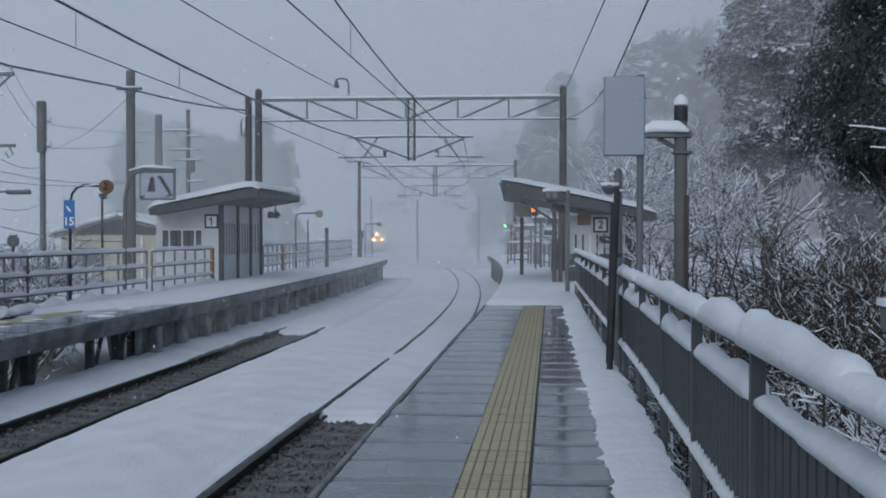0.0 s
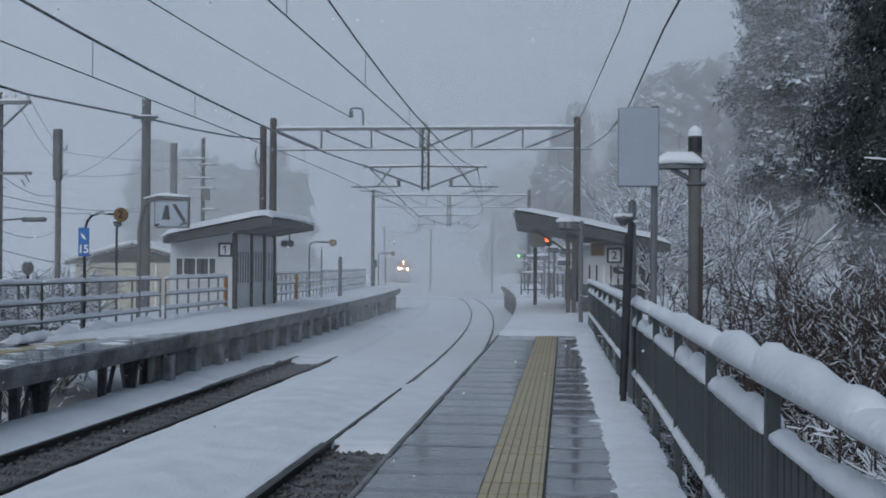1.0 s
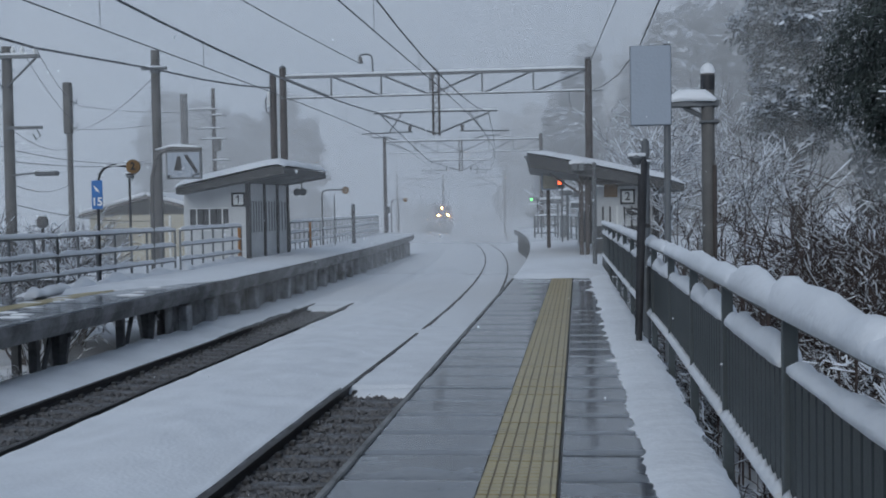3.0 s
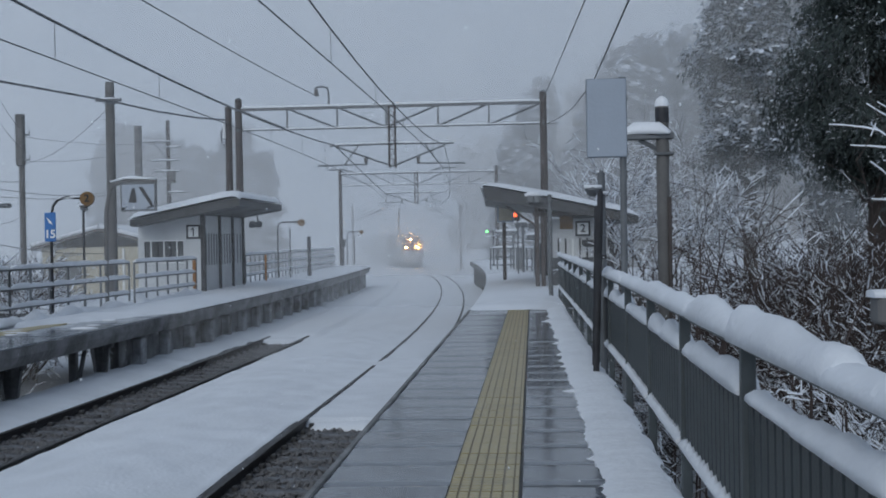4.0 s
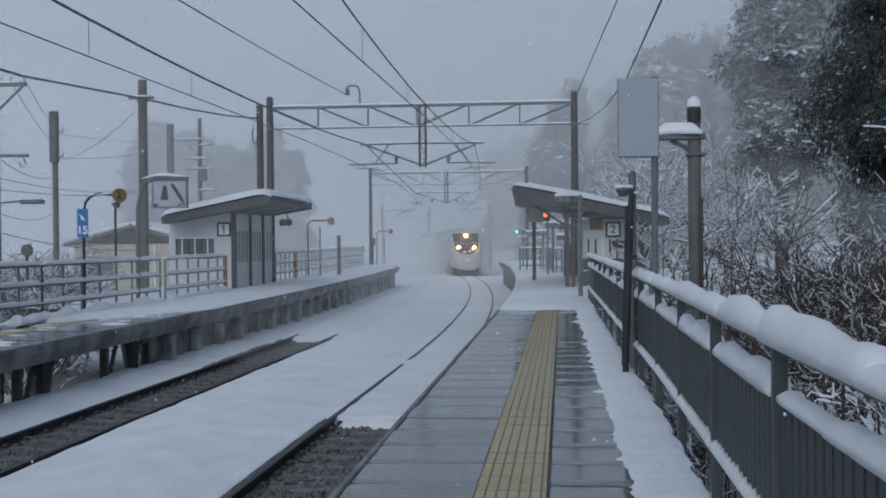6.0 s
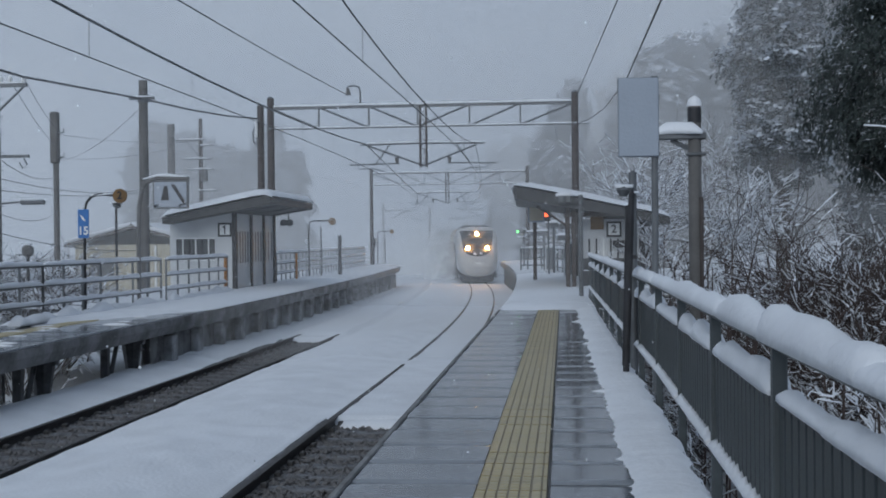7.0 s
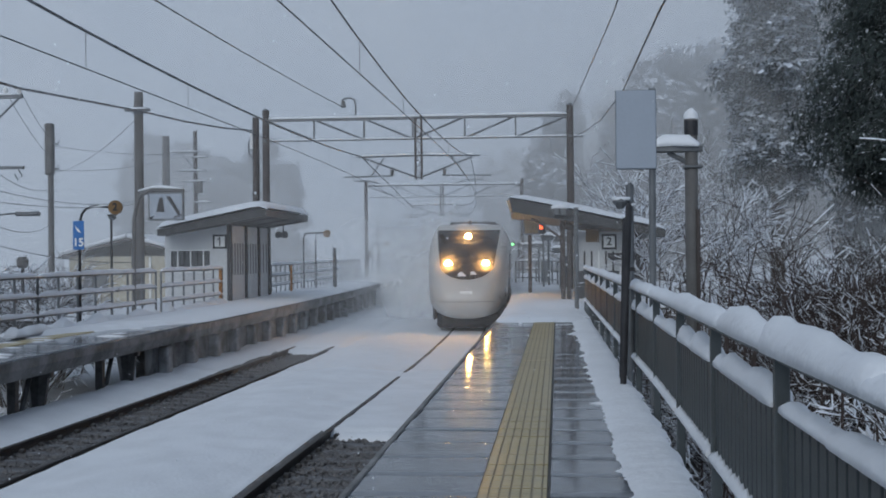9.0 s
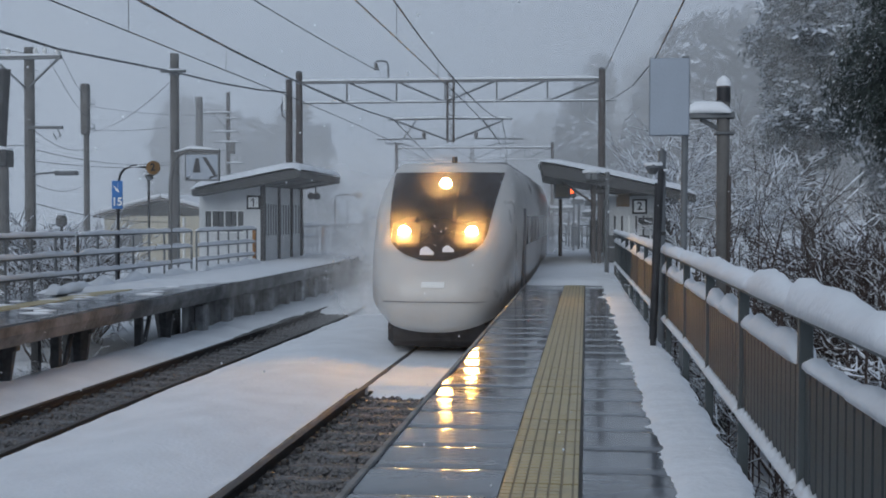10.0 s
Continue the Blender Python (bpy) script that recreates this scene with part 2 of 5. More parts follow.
xs = [-2000, -600, -250, -130, -80, -55] + steps(-42, -10, 1.0) + steps(-9.6, -1.0, 0.12) + steps(-0.4, 12, 0.5) + steps(13, 45, 2) + [60, 90, 140, 300, 800, 2000]
ys = [-400, -100, -40, -15, 0] + steps(4, 36, 0.16) + steps(36.6, 80, 0.6) + steps(82, 220, 3) + [260, 320, 420, 700, 1500, 3000]
ground = put("ground", grid(xs, ys, ground_height, index=ground_kind), [SNOW, BALLAST])
tagged(ground, "snow-covered ground with two bare strips of wet ballast", "ground", kind="structure")


# ---- rails ----
def rail_mesh(x, y0, y1):
    bm = bmesh.new()
    prof = [(-0.033, 0), (0.033, 0), (0.033, -0.03), (0.01, -0.05), (0.01, -0.13), (0.065, -0.15), (-0.065, -0.15), (-0.01, -0.13), (-0.01, -0.05), (-0.033, -0.03)]
    rows = [[bm.verts.new((x + bend(y) + u, y, RAILTOP + w + fall(y))) for u, w in prof] for y in steps(y0, y1, 2.5)]
    for a, b in zip(rows, rows[1:]):
        for k in range(len(prof)):
            bm.faces.new((a[k], a[(k + 1) % 10], b[(k + 1) % 10], b[k]))
    return bm


for centre, label in ((T1, "snow-dusted narrow-gauge track curving away beside the platform"), (T2, "snow-covered second narrow-gauge track curving away")):
    track = thing("railway_track", 0, 0, 0, label, "railway track", "tracks")
    for side in (-0.5335, 0.5335):
        part("rail", rail_mesh(centre + side, 2, 200), RAIL, track)
    end = 17.0 if centre == T1 else 32.0
    sleeper = None
    for i, y in enumerate(steps(5.0, end, 0.62)):
        if sleeper is None:
            sleeper = part("sleeper", box(-0.95, 0.95, -0.11, 0.11, -0.14, 0, 0.015), BALLAST, track)
            sleeper.location = (centre, y, RAILTOP - 0.115 + fall(y))
        else:
            piece("sleeper", sleeper.data, track, centre, y, RAILTOP - 0.115 + fall(y))

    clip = None
    for y in steps(5.0, end, 0.62):
        for side in (-0.5335, 0.5335):
            for out in (-0.095, 0.095):
                if clip is None:
                    clip = part("rail_clip", box(-0.035, 0.035, -0.05, 0.05, -0.03, 0.035, 0.012), RAIL, track)
                    clip.location = (centre + side + out, y, RAILTOP - 0.10 + fall(y))
                else:
                    piece("rail_clip", clip.data, track, centre + side + out, y, RAILTOP - 0.10 + fall(y))


def stones(count, x0, x1, y0, y1, seed):
    """Loose broken ballast stones lying thickly between and beside the rails."""
    rnd = random.Random(seed)
    verts, faces = [], []
    for _ in range(count):
        x, y = rnd.uniform(x0, x1), y0 + (y1 - y0) * rnd.random() ** 1.3
        if not bare(x - bend(y), y):
            continue
        z, r = RAILTOP - 0.15 + fall(y) + rnd.uniform(-0.01, 0.03), rnd.uniform(0.018, 0.042)
        turn = rnd.uniform(0, 6.3)
        i = len(verts)
        for k in range(4):
            a = turn + k * 1.57 + rnd.uniform(-0.4, 0.4)
            q = r * rnd.uniform(0.7, 1.3)
            verts.append((x + q * math.cos(a), y + q * math.sin(a), z + rnd.uniform(-0.4, 0.4) * r))
        verts.append((x + rnd.uniform(-0.4, 0.4) * r, y + rnd.uniform(-0.4, 0.4) * r, z + r * rnd.uniform(0.6, 1.1)))
        verts.append((x, y, z - r))
        for k in range(4):
            faces += [(i + k, i + (k + 1) % 4, i + 4), (i + (k + 1) % 4, i + k, i + 5)]
    me = bpy.data.meshes.new("ballast_stones")
    me.from_pydata(verts, [], faces)
    me.materials.append(STONES)
    return tagged(new("ballast_stones", me), "wet broken ballast stones between the rails", "ballast", kind="stuff")


stones(9000, T1 - 0.62, T1 + 1.3, 6.5, 18.3, 61)
stones(9000, T2 - 0.75, T2 + 0.7, 11.0, 32.3, 62)

# rounded lips of snow where the bare ballast ends
for x0, x1, y, seed in ((T1 - 0.48, T1 + 0.5, 17.0, 3), (T1 + 0.42, T1 + 1.2, 17.6, 4), (T2 - 0.47, T2 + 0.5, 31.9, 5)):
    tagged(put("snow_lip", snow_ridge([(x0, y + 0.15, RAILTOP - 0.17 + fall(y)), (x1, y + 0.1, RAILTOP - 0.17 + fall(y))], 0.75, 0.14, seed, lumps=0.3, step=0.06), SNOW),
           "rounded lip of snow where the bare ballast ends", "snow", kind="stuff")

# ---- platform two (camera side) ----
P2E = -1.33


def fence_x(y):
    return 0.92 - 0.0115 * y - 0.06 * min(1.0, max(0.0, (10.5 - y) / 5.5))


slab = bmesh.new()
rows = []
for y in [-4] + steps(2, 24, 1) + steps(26, 29.9, 1.3) + steps(30, 76, 2):
    e = P2E + bend(y) * (1.0 if y > 24 else 0)
    r = fence_x(y) - 0.045 if y < 30 else 3.2 + bend(y) * 0.8
    rows.append([slab.verts.new(p) for p in ((e, y, -0.03), (r, y, -0.03), (r, y, -0.35), (e + 0.12, y, -0.35), (e, y, -0.25))])
for a, b in zip(rows, rows[1:]):
    for k in range(5):
        slab.faces.new((a[k], a[(k + 1) % 5], b[(k + 1) % 5], b[k]))
slab.faces.new(rows[0])
slab.faces.new(rows[-1][::-1])
bmesh.ops.recalc_face_normals(slab, faces=slab.faces[:])
platform_two = put("platform_slab", slab, DARK_CONCRETE)
tagged(platform_two, "long concrete station platform, wet in front and snow-covered beyond", "platform", kind="structure")
bm = bmesh.new()
rows = [[bm.verts.new((P2E + 0.22 + bend(y), y, z)) for z in (-1.7, -0.3)] for y in steps(-4, 76, 2)]
for a, b in zip(rows, rows[1:]):
    bm.faces.new((a[0], b[0], b[1], a[1]))
bmesh.ops.solidify(bm, geom=bm.faces[:], thickness=0.2)
tagged(put("platform_face", bm, DARK_CONCRETE), "dark weathered concrete face under the platform edge", "platform face", kind="structure")
bm = bmesh.new()
snow_y = steps(24.2, 76, 0.4)
def far_snow(u, y):
    e, r = P2E + bend(y) + 0.02, (fence_x(y) - 0.02 if y < 30 else 3.15 + bend(y) * 0.8)
    x = e + (r - e) * u
    lip = min(1.0, 0.3 + 4 * min(u, 1 - u)) * min(1.0, 0.25 + (y - 24.2) * 2)
    return x, y, -0.025 + (0.11 + 0.03 * noise.noise((x * 1.5, y * 1.2, 5))) * lip
v = [[bm.verts.new(far_snow(u, y + 0.08 * noise.noise((u * 9, y, 0)))) for u in (0, 0.02, 0.06, 0.15, 0.3, 0.45, 0.6, 0.75, 0.9, 0.97, 1)] for y in snow_y]
for a, b in zip(v, v[1:]):
    for k in range(10):
        bm.faces.new((a[k], a[k + 1], b[k + 1], b[k])).smooth = True
tagged(put("snow_layer", bm, SNOW), "smooth snow lying on the far platform", "snow", kind="stuff")
# snow along the fence foot, with a ragged edge
bm = bmesh.new()
rows = []
for y in steps(-3.5, 25.5, 0.04):
    smooth = 0.34 - 0.0075 * (y - 7) + 0.05 * noise.noise((y * 1.1, 1, 0))
    tooth = max(0.0, noise.noise((y * 3.3, 3.3, 0)) - 0.12) ** 2 * 0.75 + 0.05 * max(0, noise.noise((y * 11, 4, 0)))
    x1 = fence_x(y) - 0.03 + 0.03 * noise.noise((y * 2.3, 8, 0))
    row = []
    for k, x in enumerate((smooth - tooth, smooth + 0.03 - tooth * 0.4, smooth + 0.09, smooth + 0.18, smooth + 0.30, (smooth + 0.3 + x1) / 2, x1)):
        h = (0.0, 0.028, 0.05, 0.06, 0.065, 0.06, 0.005)[k]
        row.append(bm.verts.new((x, y, -0.02 + h + (0.016 * noise.noise((x * 6, y * 5, 2)) + 0.012 * noise.noise((x * 15, y * 14, 5)) if k else 0))))
    rows.append(row)
for a, b in zip(rows, rows[1:]):
    for k in range(6):
        bm.faces.new((a[k], a[k + 1], b[k + 1], b[k])).smooth = True
tagged(put("snow_bank", bm, SNOW), "ragged strip of snow along the foot of the fence", "snow", kind="stuff")


def snow_teeth(y0, y1):
    """Snow caught on the lower rail before the slats, drawn up into a small tooth at each gap."""
    bm = bmesh.new()
    rows = []
    for i, y in enumerate(steps(y0, y1, 0.032)):
        x = fence_x(y) - 0.012
        up = (0.012, 0.018, 0.026, 0.042)[i % 4] * (1 + 0.35 * noise.noise((y * 5, 3, 1)))
        rows.append([bm.verts.new(p) for p in ((x, y, 0.27), (x - 0.035, y, 0.262), (x - 0.042, y, 0.285), (x - 0.02, y, 0.29 + up * 0.6), (x, y, 0.29 + up))])
    for a, b in zip(rows, rows[1:]):
        for k in range(5):
            bm.faces.new((a[k], b[k], b[(k + 1) % 5], a[(k + 1) % 5])).smooth = True
    bm.faces.new(rows[0])
    bm.faces.new(rows[-1][::-1])
    bmesh.ops.recalc_face_normals(bm, faces=bm.faces[:])
    return bm


# ---- fence of platform two ----
FENCE_POSTS = [-3.2, -1.2, 0.85, 2.85, 4.84, 6.80, 8.72, 10.75, 12.75, 14.8, 16.8, 18.8, 20.8, 22.8, 24.8, 26.8, 28.8]
slat = None
fence = thing("platform_fence", 0, 0, 0, "grey-green metal platform fence heaped with snow", "fence")
for i, y in enumerate(FENCE_POSTS):
    x = fence_x(y)
    part("post", box(x - 0.029, x + 0.029, y - 0.029, y + 0.029, -0.45, 0.985, 0.006), FENCE, fence)
    if i + 1 < len(FENCE_POSTS):
        y2 = FENCE_POSTS[i + 1]
        part("top_rail", tube([(x, y, 1.0), (fence_x(y2), y2, 1.0)], 0.033, 10), FENCE, fence)
        part("panel_rail", tube([(x, y + 0.04, 0.79), (fence_x(y2), y2 - 0.04, 0.79)], 0.02), FENCE, fence)
        part("panel_rail", tube([(x, y + 0.04, 0.285), (fence_x(y2), y2 - 0.04, 0.285)], 0.02), FENCE, fence)
        for yy in steps(y + 0.10, y2 - 0.10, 0.128):
            xx = fence_x(yy)
            if slat is None:
                slat = part("slat", box(-0.01, 0.01, -0.054, 0.054, 0.27, 0.80, 0.004), FENCE_LIGHT, fence, "upright flat metal slat")
                slat.location = (xx, yy, 0)
            else:
                piece("slat", slat.data, fence, xx, yy, 0)
for i, (a, b, h) in enumerate(((-3.2, 2.5, 0.09), (2.6, 3.5, 0.06), (3.3, 5.0, 0.105), (4.9, 6.4, 0.10), (6.3, 10.9, 0.085), (11.0, 14.5, 0.08), (14.5, 21, 0.07), (21, 28.8, 0.06))):
    tagged(put("rail_snow", snow_ridge([(fence_x(y), y, 1.02) for y in steps(a, b, 0.7)], 0.13 if i > 2 else 0.15, h, i, lumps=0.38, step=0.06), SNOW),
           "thick snow lying on the fence's top rail", "snow", "snow on the fence")
for i, (y, y2) in enumerate(zip(FENCE_POSTS, FENCE_POSTS[1:])):
    tagged(put("rail_snow", snow_ridge([(fence_x(y) + 0.02, y + 0.08, 0.80), (fence_x(y2) + 0.02, y + 0.3 + 0.9 * noise.noise((y, 4.4, 0)) ** 2 + 0.5, 0.80)], 0.12, 0.08, i + 80, lumps=0.8, step=0.05), SNOW),
           "rounded heap of snow on the fence's panel rail", "snow", "snow on the fence")
    tagged(put("rail_snow", snow_ridge([(fence_x(y) + 0.01, y + 0.06, 0.80), (fence_x(y2) + 0.01, y2 - 0.08, 0.80)], 0.10, 0.07 if i < 6 else 0.06, i + 20, lumps=0.9, step=0.07), SNOW),
           "lumpy snow lying on the fence's panel rail", "snow", "snow on the fence")
    tagged(put("rail_snow", snow_teeth(y + 0.05, y2 - 0.05), SNOW), "thin toothed snow caught along the fence's lower rail", "snow", "snow on the fence")

# ---- platform one ----
P1E, P1Z = -8.05, -0.14
bm = bmesh.new()
rows = []
for y in steps(10, 72, 2):
    e, r = P1E + bend_one(y), (-13.2 if y > 26 else -10.7) + bend_one(y)
    rows.append([bm.verts.new(p) for p in ((r, y, P1Z - 0.02), (e, y, P1Z - 0.02), (e, y, P1Z - 0.15), (e - 0.08, y, P1Z - 0.32), (r, y, P1Z - 0.32))])
for a, b in zip(rows, rows[1:]):
    for k in range(5):
        bm.faces.new((a[k], a[(k + 1) % 5], b[(k + 1) % 5], b[k]))
bm.faces.new(rows[0])
bm.faces.new(rows[-1][::-1])
bmesh.ops.recalc_face_normals(bm, faces=bm.faces[:])
platform_one = put("platform_slab", bm, DARK_FACE)
tagged(platform_one, "concrete side platform across the tracks, raised on supports", "platform", kind="structure")
bm = bmesh.new()
v = []
for y in steps(22, 72, 0.4):
    v.append([])
    for u in (0, 0.02, 0.06, 0.15, 0.3, 0.5, 0.7, 0.9, 1):
        e, r = P1E + bend_one(y) + 0.02, (-13.1 if y > 26 else -10.65) + bend_one(y)
        if y < 27:
            e -= max(0, (27 - y)) * 0.42
        x = e + (r - e) * u
        lip = min(1.0, 0.2 + 6 * u) * min(1.0, 0.3 + (y - 22))
        v[-1].append(bm.verts.new((x, y, P1Z - 0.015 + (0.12 + 0.03 * noise.noise((x * 1.5, y * 1.2, 5))) * lip)))
for a, b in zip(v, v[1:]):
    for k in range(8):
        bm.faces.new((a[k], b[k], b[k + 1], a[k + 1])).smooth = True
tagged(put("snow_layer", bm, SNOW), "smooth snow lying on the side platform", "snow", kind="stuff")
bm = bmesh.new()
rows = [[bm.verts.new((P1E - 0.35 + bend_one(y), y, z)) for z in (-2.2, P1Z - 0.3)] for y in steps(24, 72, 2)]
for a, b in zip(rows, rows[1:]):
    bm.faces.new((a[0], a[1], b[1], b[0]))
bmesh.ops.solidify(bm, geom=bm.faces[:], thickness=0.2)
tagged(put("platform_face", bm, FACE), "dark stained concrete face of the side platform", "platform face", kind="structure")

# ---- snow in the air ----
for i, (y, share) in enumerate(((26, 0.09), (48, 0.18), (97, 0.36), (132, 0.28), (212, 0.6))):
    w = 60 + y
    bm = bmesh.new()
    bm.faces.new([bm.verts.new(p) for p in ((-w, 0, -3), (w, 0, -3), (w, 0, 50 + y * 0.4), (-w, 0, 50 + y * 0.4))])
    ob = put("snowfall", bm, veil_material("snowfall_%d" % i, share))
    ob.location = (0, y, 0)
    tagged(ob, "pale haze of fine falling snow in the distance", "snowfall", kind="stuff")


# ---- overhead line ----
def snow_on(points, width, height, seed, label="thin line of snow lying along the steelwork", group="snow on steelwork", lumps=0.3, step=0.2):
    return tagged(put("snow_strip", snow_ridge(points, width, height, seed, step=step, lumps=lumps), SNOW), label, "snow", group)


def gantry(y, xl, xr, top, low, mids, xm, drop, tracks, label):
    g = thing("catenary_gantry", 0, y, 0, label, "gantry", "gantries")
    for x in (xl, xr):
        part("mast", tube([(x, 0, -2.0), (x, 0, top + 0.35)], [0.15, 0.12], 14), BROWN_POLE, g, "brown steel mast")
        part("cap", tube([(x, 0, top + 0.35), (x, 0, top + 0.42)], [0.14, 0.05], 14), STEEL, g)
        part("clamp", tube([(x, -0.16, low), (x, 0.16, low)], 0.05), STEEL, g)
    part("top_chord", box(xl, xr, -0.05, 0.05, top - 0.055, top + 0.055, 0.01), STEEL, g)
    part("bottom_chord", box(xl - 0.1, xr + 0.5, -0.03, 0.03, low - 0.03, low + 0.03, 0.01), STEEL, g)
    nodes = [xl] + mids + [xr]
    mid = len(nodes) // 2
    for i, (a, b) in enumerate(zip(nodes, nodes[1:])):
        if 0 < i:
            part("strut", box(a - 0.03, a + 0.03, -0.03, 0.03, low, top), STEEL, g)
        p = ((a, 0, top), (b, 0, low)) if i < mid else ((a, 0, low), (b, 0, top))
        part("diagonal", tube(p, 0.035, 6), STEEL, g)
    # lattice drop post
    for sx in (-0.11, 0.11):
        part("drop_post", box(xm + sx - 0.03, xm + sx + 0.03, -0.1, 0.1, drop, top), BROWN_POLE, g)
    for i, z in enumerate(steps(drop + 0.05, top - 0.1, 0.36)):
        part("lacing", tube([(xm - 0.1, -0.09, z), (xm + 0.1, -0.09, z + 0.16)], 0.016, 5), BROWN_POLE, g)
        part("lacing", tube([(xm + 0.1, -0.09, z + 0.18), (xm - 0.1, -0.09, z + 0.34)], 0.016, 5), BROWN_POLE, g)
    for tx, sx in tracks:
        # each arm: upper tube, lower strut, registration arm and dropper insulators
        part("arm", tube([(xm, 0, drop + 0.86), (tx + sx * 0.35, 0, drop + 0.83)], 0.034, 8), STEEL, g)
        part("arm", tube([(xm, 0, drop + 0.06), (tx + sx * 0.05, 0, drop + 0.78)], 0.034, 8), STEEL, g)
        part("registration_arm", tube([(xm + (tx - xm) * 0.45, 0, drop + 0.15), (tx + sx * 0.75, 0, drop + 0.12)], 0.026, 6), STEEL, g)
        part("hanger", tube([(xm + (tx - xm) * 0.62, 0, drop + 0.86), (xm + (tx - xm) * 0.9, 0, drop + 0.14)], 0.026, 6), STEEL, g)
        part("steady_arm", tube([(tx + sx * 0.45, 0, drop + 0.12), (tx + sx * 0.42, 0, drop - 0.03), (tx - sx * 0.15, 0, drop - 0.03), (tx - sx * 0.5, 0, drop - 0.13)], 0.02, 6), STEEL, g)
        part("insulator", tube([(xm + (tx - xm) * 0.5, 0, drop + 0.36), (xm + (tx - xm) * 0.5, 0, drop + 0.16)], [0.075, 0.045], 10), POLE, g)
    snow_on([(xl, y, top + 0.05), (xr, y, top + 0.05)], 0.12, 0.07, y)
    snow_on([(xl, y, low + 0.025), (xr + 0.5, y, low + 0.025)], 0.07, 0.035, y + 1)
    for tx, sx in tracks:
        snow_on([(xm, y, drop + 0.89), (tx + sx * 0.35, y, drop + 0.86)], 0.08, 0.05, y + 2)
    return g


G1, G2 = 43.0, 89.0
gantry(G1, -10.46, 0.42, 6.2, 5.45, [-8.70, -6.89, -5.14, -3.29, -1.49], -4.94, 4.0, ((-6.85, -1), (-3.1, 1)), "brown steel portal gantry over both tracks, snow along its beams")
gantry(G2, -14.1, -2.6, 6.35, 5.5, [-11.82, -10.14, -8.4, -6.4, -4.6], -8.47, 4.05, ((-10.6, -1), (-7.0, 1)), "farther portal gantry over the curve, pale in the snowfall")
for x, side in ((-20.8, 1), (-8.3, -1)):
    g = thing("cantilever_mast", x, 140, 0, "distant catenary mast with a cantilever arm, faint in the snowfall", "mast", "cantilever masts")
    part("mast", tube([(0, 0, -2), (0, 0, 5.6)], [0.16, 0.12], 10), POLE, g)
    part("arm", tube([(0, 0, 4.9), (side * 4.0, 0, 4.85)], 0.05, 6), STEEL, g)
    part("arm", tube([(0, 0, 3.6), (side * 2.9, 0, 4.8)], 0.05, 6), STEEL, g)
    part("strut", tube([(side * 1.8, 0, 4.1), (side * 5.0, 0, 3.7)], 0.04, 6), STEEL, g)
g = thing("cantilever_mast", -15.4, 140, 0, "distant catenary mast standing between the tracks", "mast", "cantilever masts")
part("mast", tube([(0, 0, -2), (0, 0, 5.2)], [0.16, 0.12], 10), POLE, g)
# feeder bracket on the beam
hook = thing("feeder_bracket", 0, G1, 0, "bent steel bracket standing on the gantry beam", "bracket")
part("rod", tube([(-7.19, 0, 6.2), (-7.19, 0, 6.72), (-7.24, 0, 6.9), (-7.4, 0, 6.95), (-7.62, 0, 6.93), (-7.68, 0, 6.85)], 0.035, 8), STEEL, hook)
part("insulator", tube([(-7.64, 0, 6.85), (-7.62, 0, 6.62)], [0.06, 0.09], 10), POLE, hook)


def span(a, b, sag, n=14):
    a, b = Vector(a), Vector(b)
    return [a.lerp(b, i / n) + Vector((0, 0, -4 * sag * (i / n) * (1 - i / n))) for i in range(n + 1)]


def cable(points, r, label, group="overhead wires", mat=None, seg=5):
    return tagged(put("overhead_wire", tube(points, r, seg), mat or WIRE), label, "wire", group)


for tx, dr in ((T1, -0.05), (T2, -0.05)):
    sup = [(tx, -5, 4.85), (tx + bend(G1), G1, 4.86), (tx + bend(G2), G2, 4.9), (tx + bend(140), 140, 4.9)]
    heavy = tx == T2
    cz = 4.04 if heavy else 3.88
    contact = [(tx + bend(y), y, cz) for y in steps(-5, 140, 5)]
    cable(contact, 0.009, "thin contact wire hung level over the track", seg=4)
    for a, b in zip(sup, sup[1:]):
        low, curve, at = ((4.44, 0.00145, 26) if heavy else (4.13, 0.0025, 26)) if a[1] < 0 else (4.35, 0.51 / ((b[1] - a[1]) / 2) ** 2, (a[1] + b[1]) / 2)
        pts = [Vector((tx + bend(y), y, low + curve * (y - at) ** 2)) for y in steps(a[1], b[1], 3)]
        cable(pts, 0.021 if heavy else 0.012, "messenger wire sagging between gantries, snow on it", mat=CABLE if heavy else None, seg=5)
        for y in steps(a[1] + 2.5, b[1] - 2.5, 5.0):
            z = low + curve * (y - at) ** 2
            x = tx + bend(y)
            cable([(x, y, z), (x, y, cz)], 0.005, "short dropper between messenger and contact wire", "droppers", seg=4)
cable(span((-6.45, -5, 5.6), (-7.63, G1, 6.62), 0.25), 0.014, "feeder wire running to the gantry bracket")
cable([(-12.8, 5, 5.6), (-12.6, 15, 5.3), (-12.3, 26.8, 5.25), (-12.0, 34, 5.55), (-11.6, 37, 5.56), (-11.2, 40, 5.65), (-10.95, 43, 5.85)], 0.03, "thick bundled cable sagging between poles, dusted with snow", mat=CABLE)
cable([(0.90, 4, 3.3), (0.95, 12, 3.74), (1.12, 22, 4.24), (1.02, 30, 4.6), (0.8, 38, 5.1), (0.55, G1, 5.45)], 0.011, "slack feeder wire dropping from the mast arm")
cable([(1.2, 8, 5.5), (0.97, 22, 5.65), (0.5, 36, 5.83), (0.42, G1, 6.35)], 0.012, "thin wire running to the mast top")


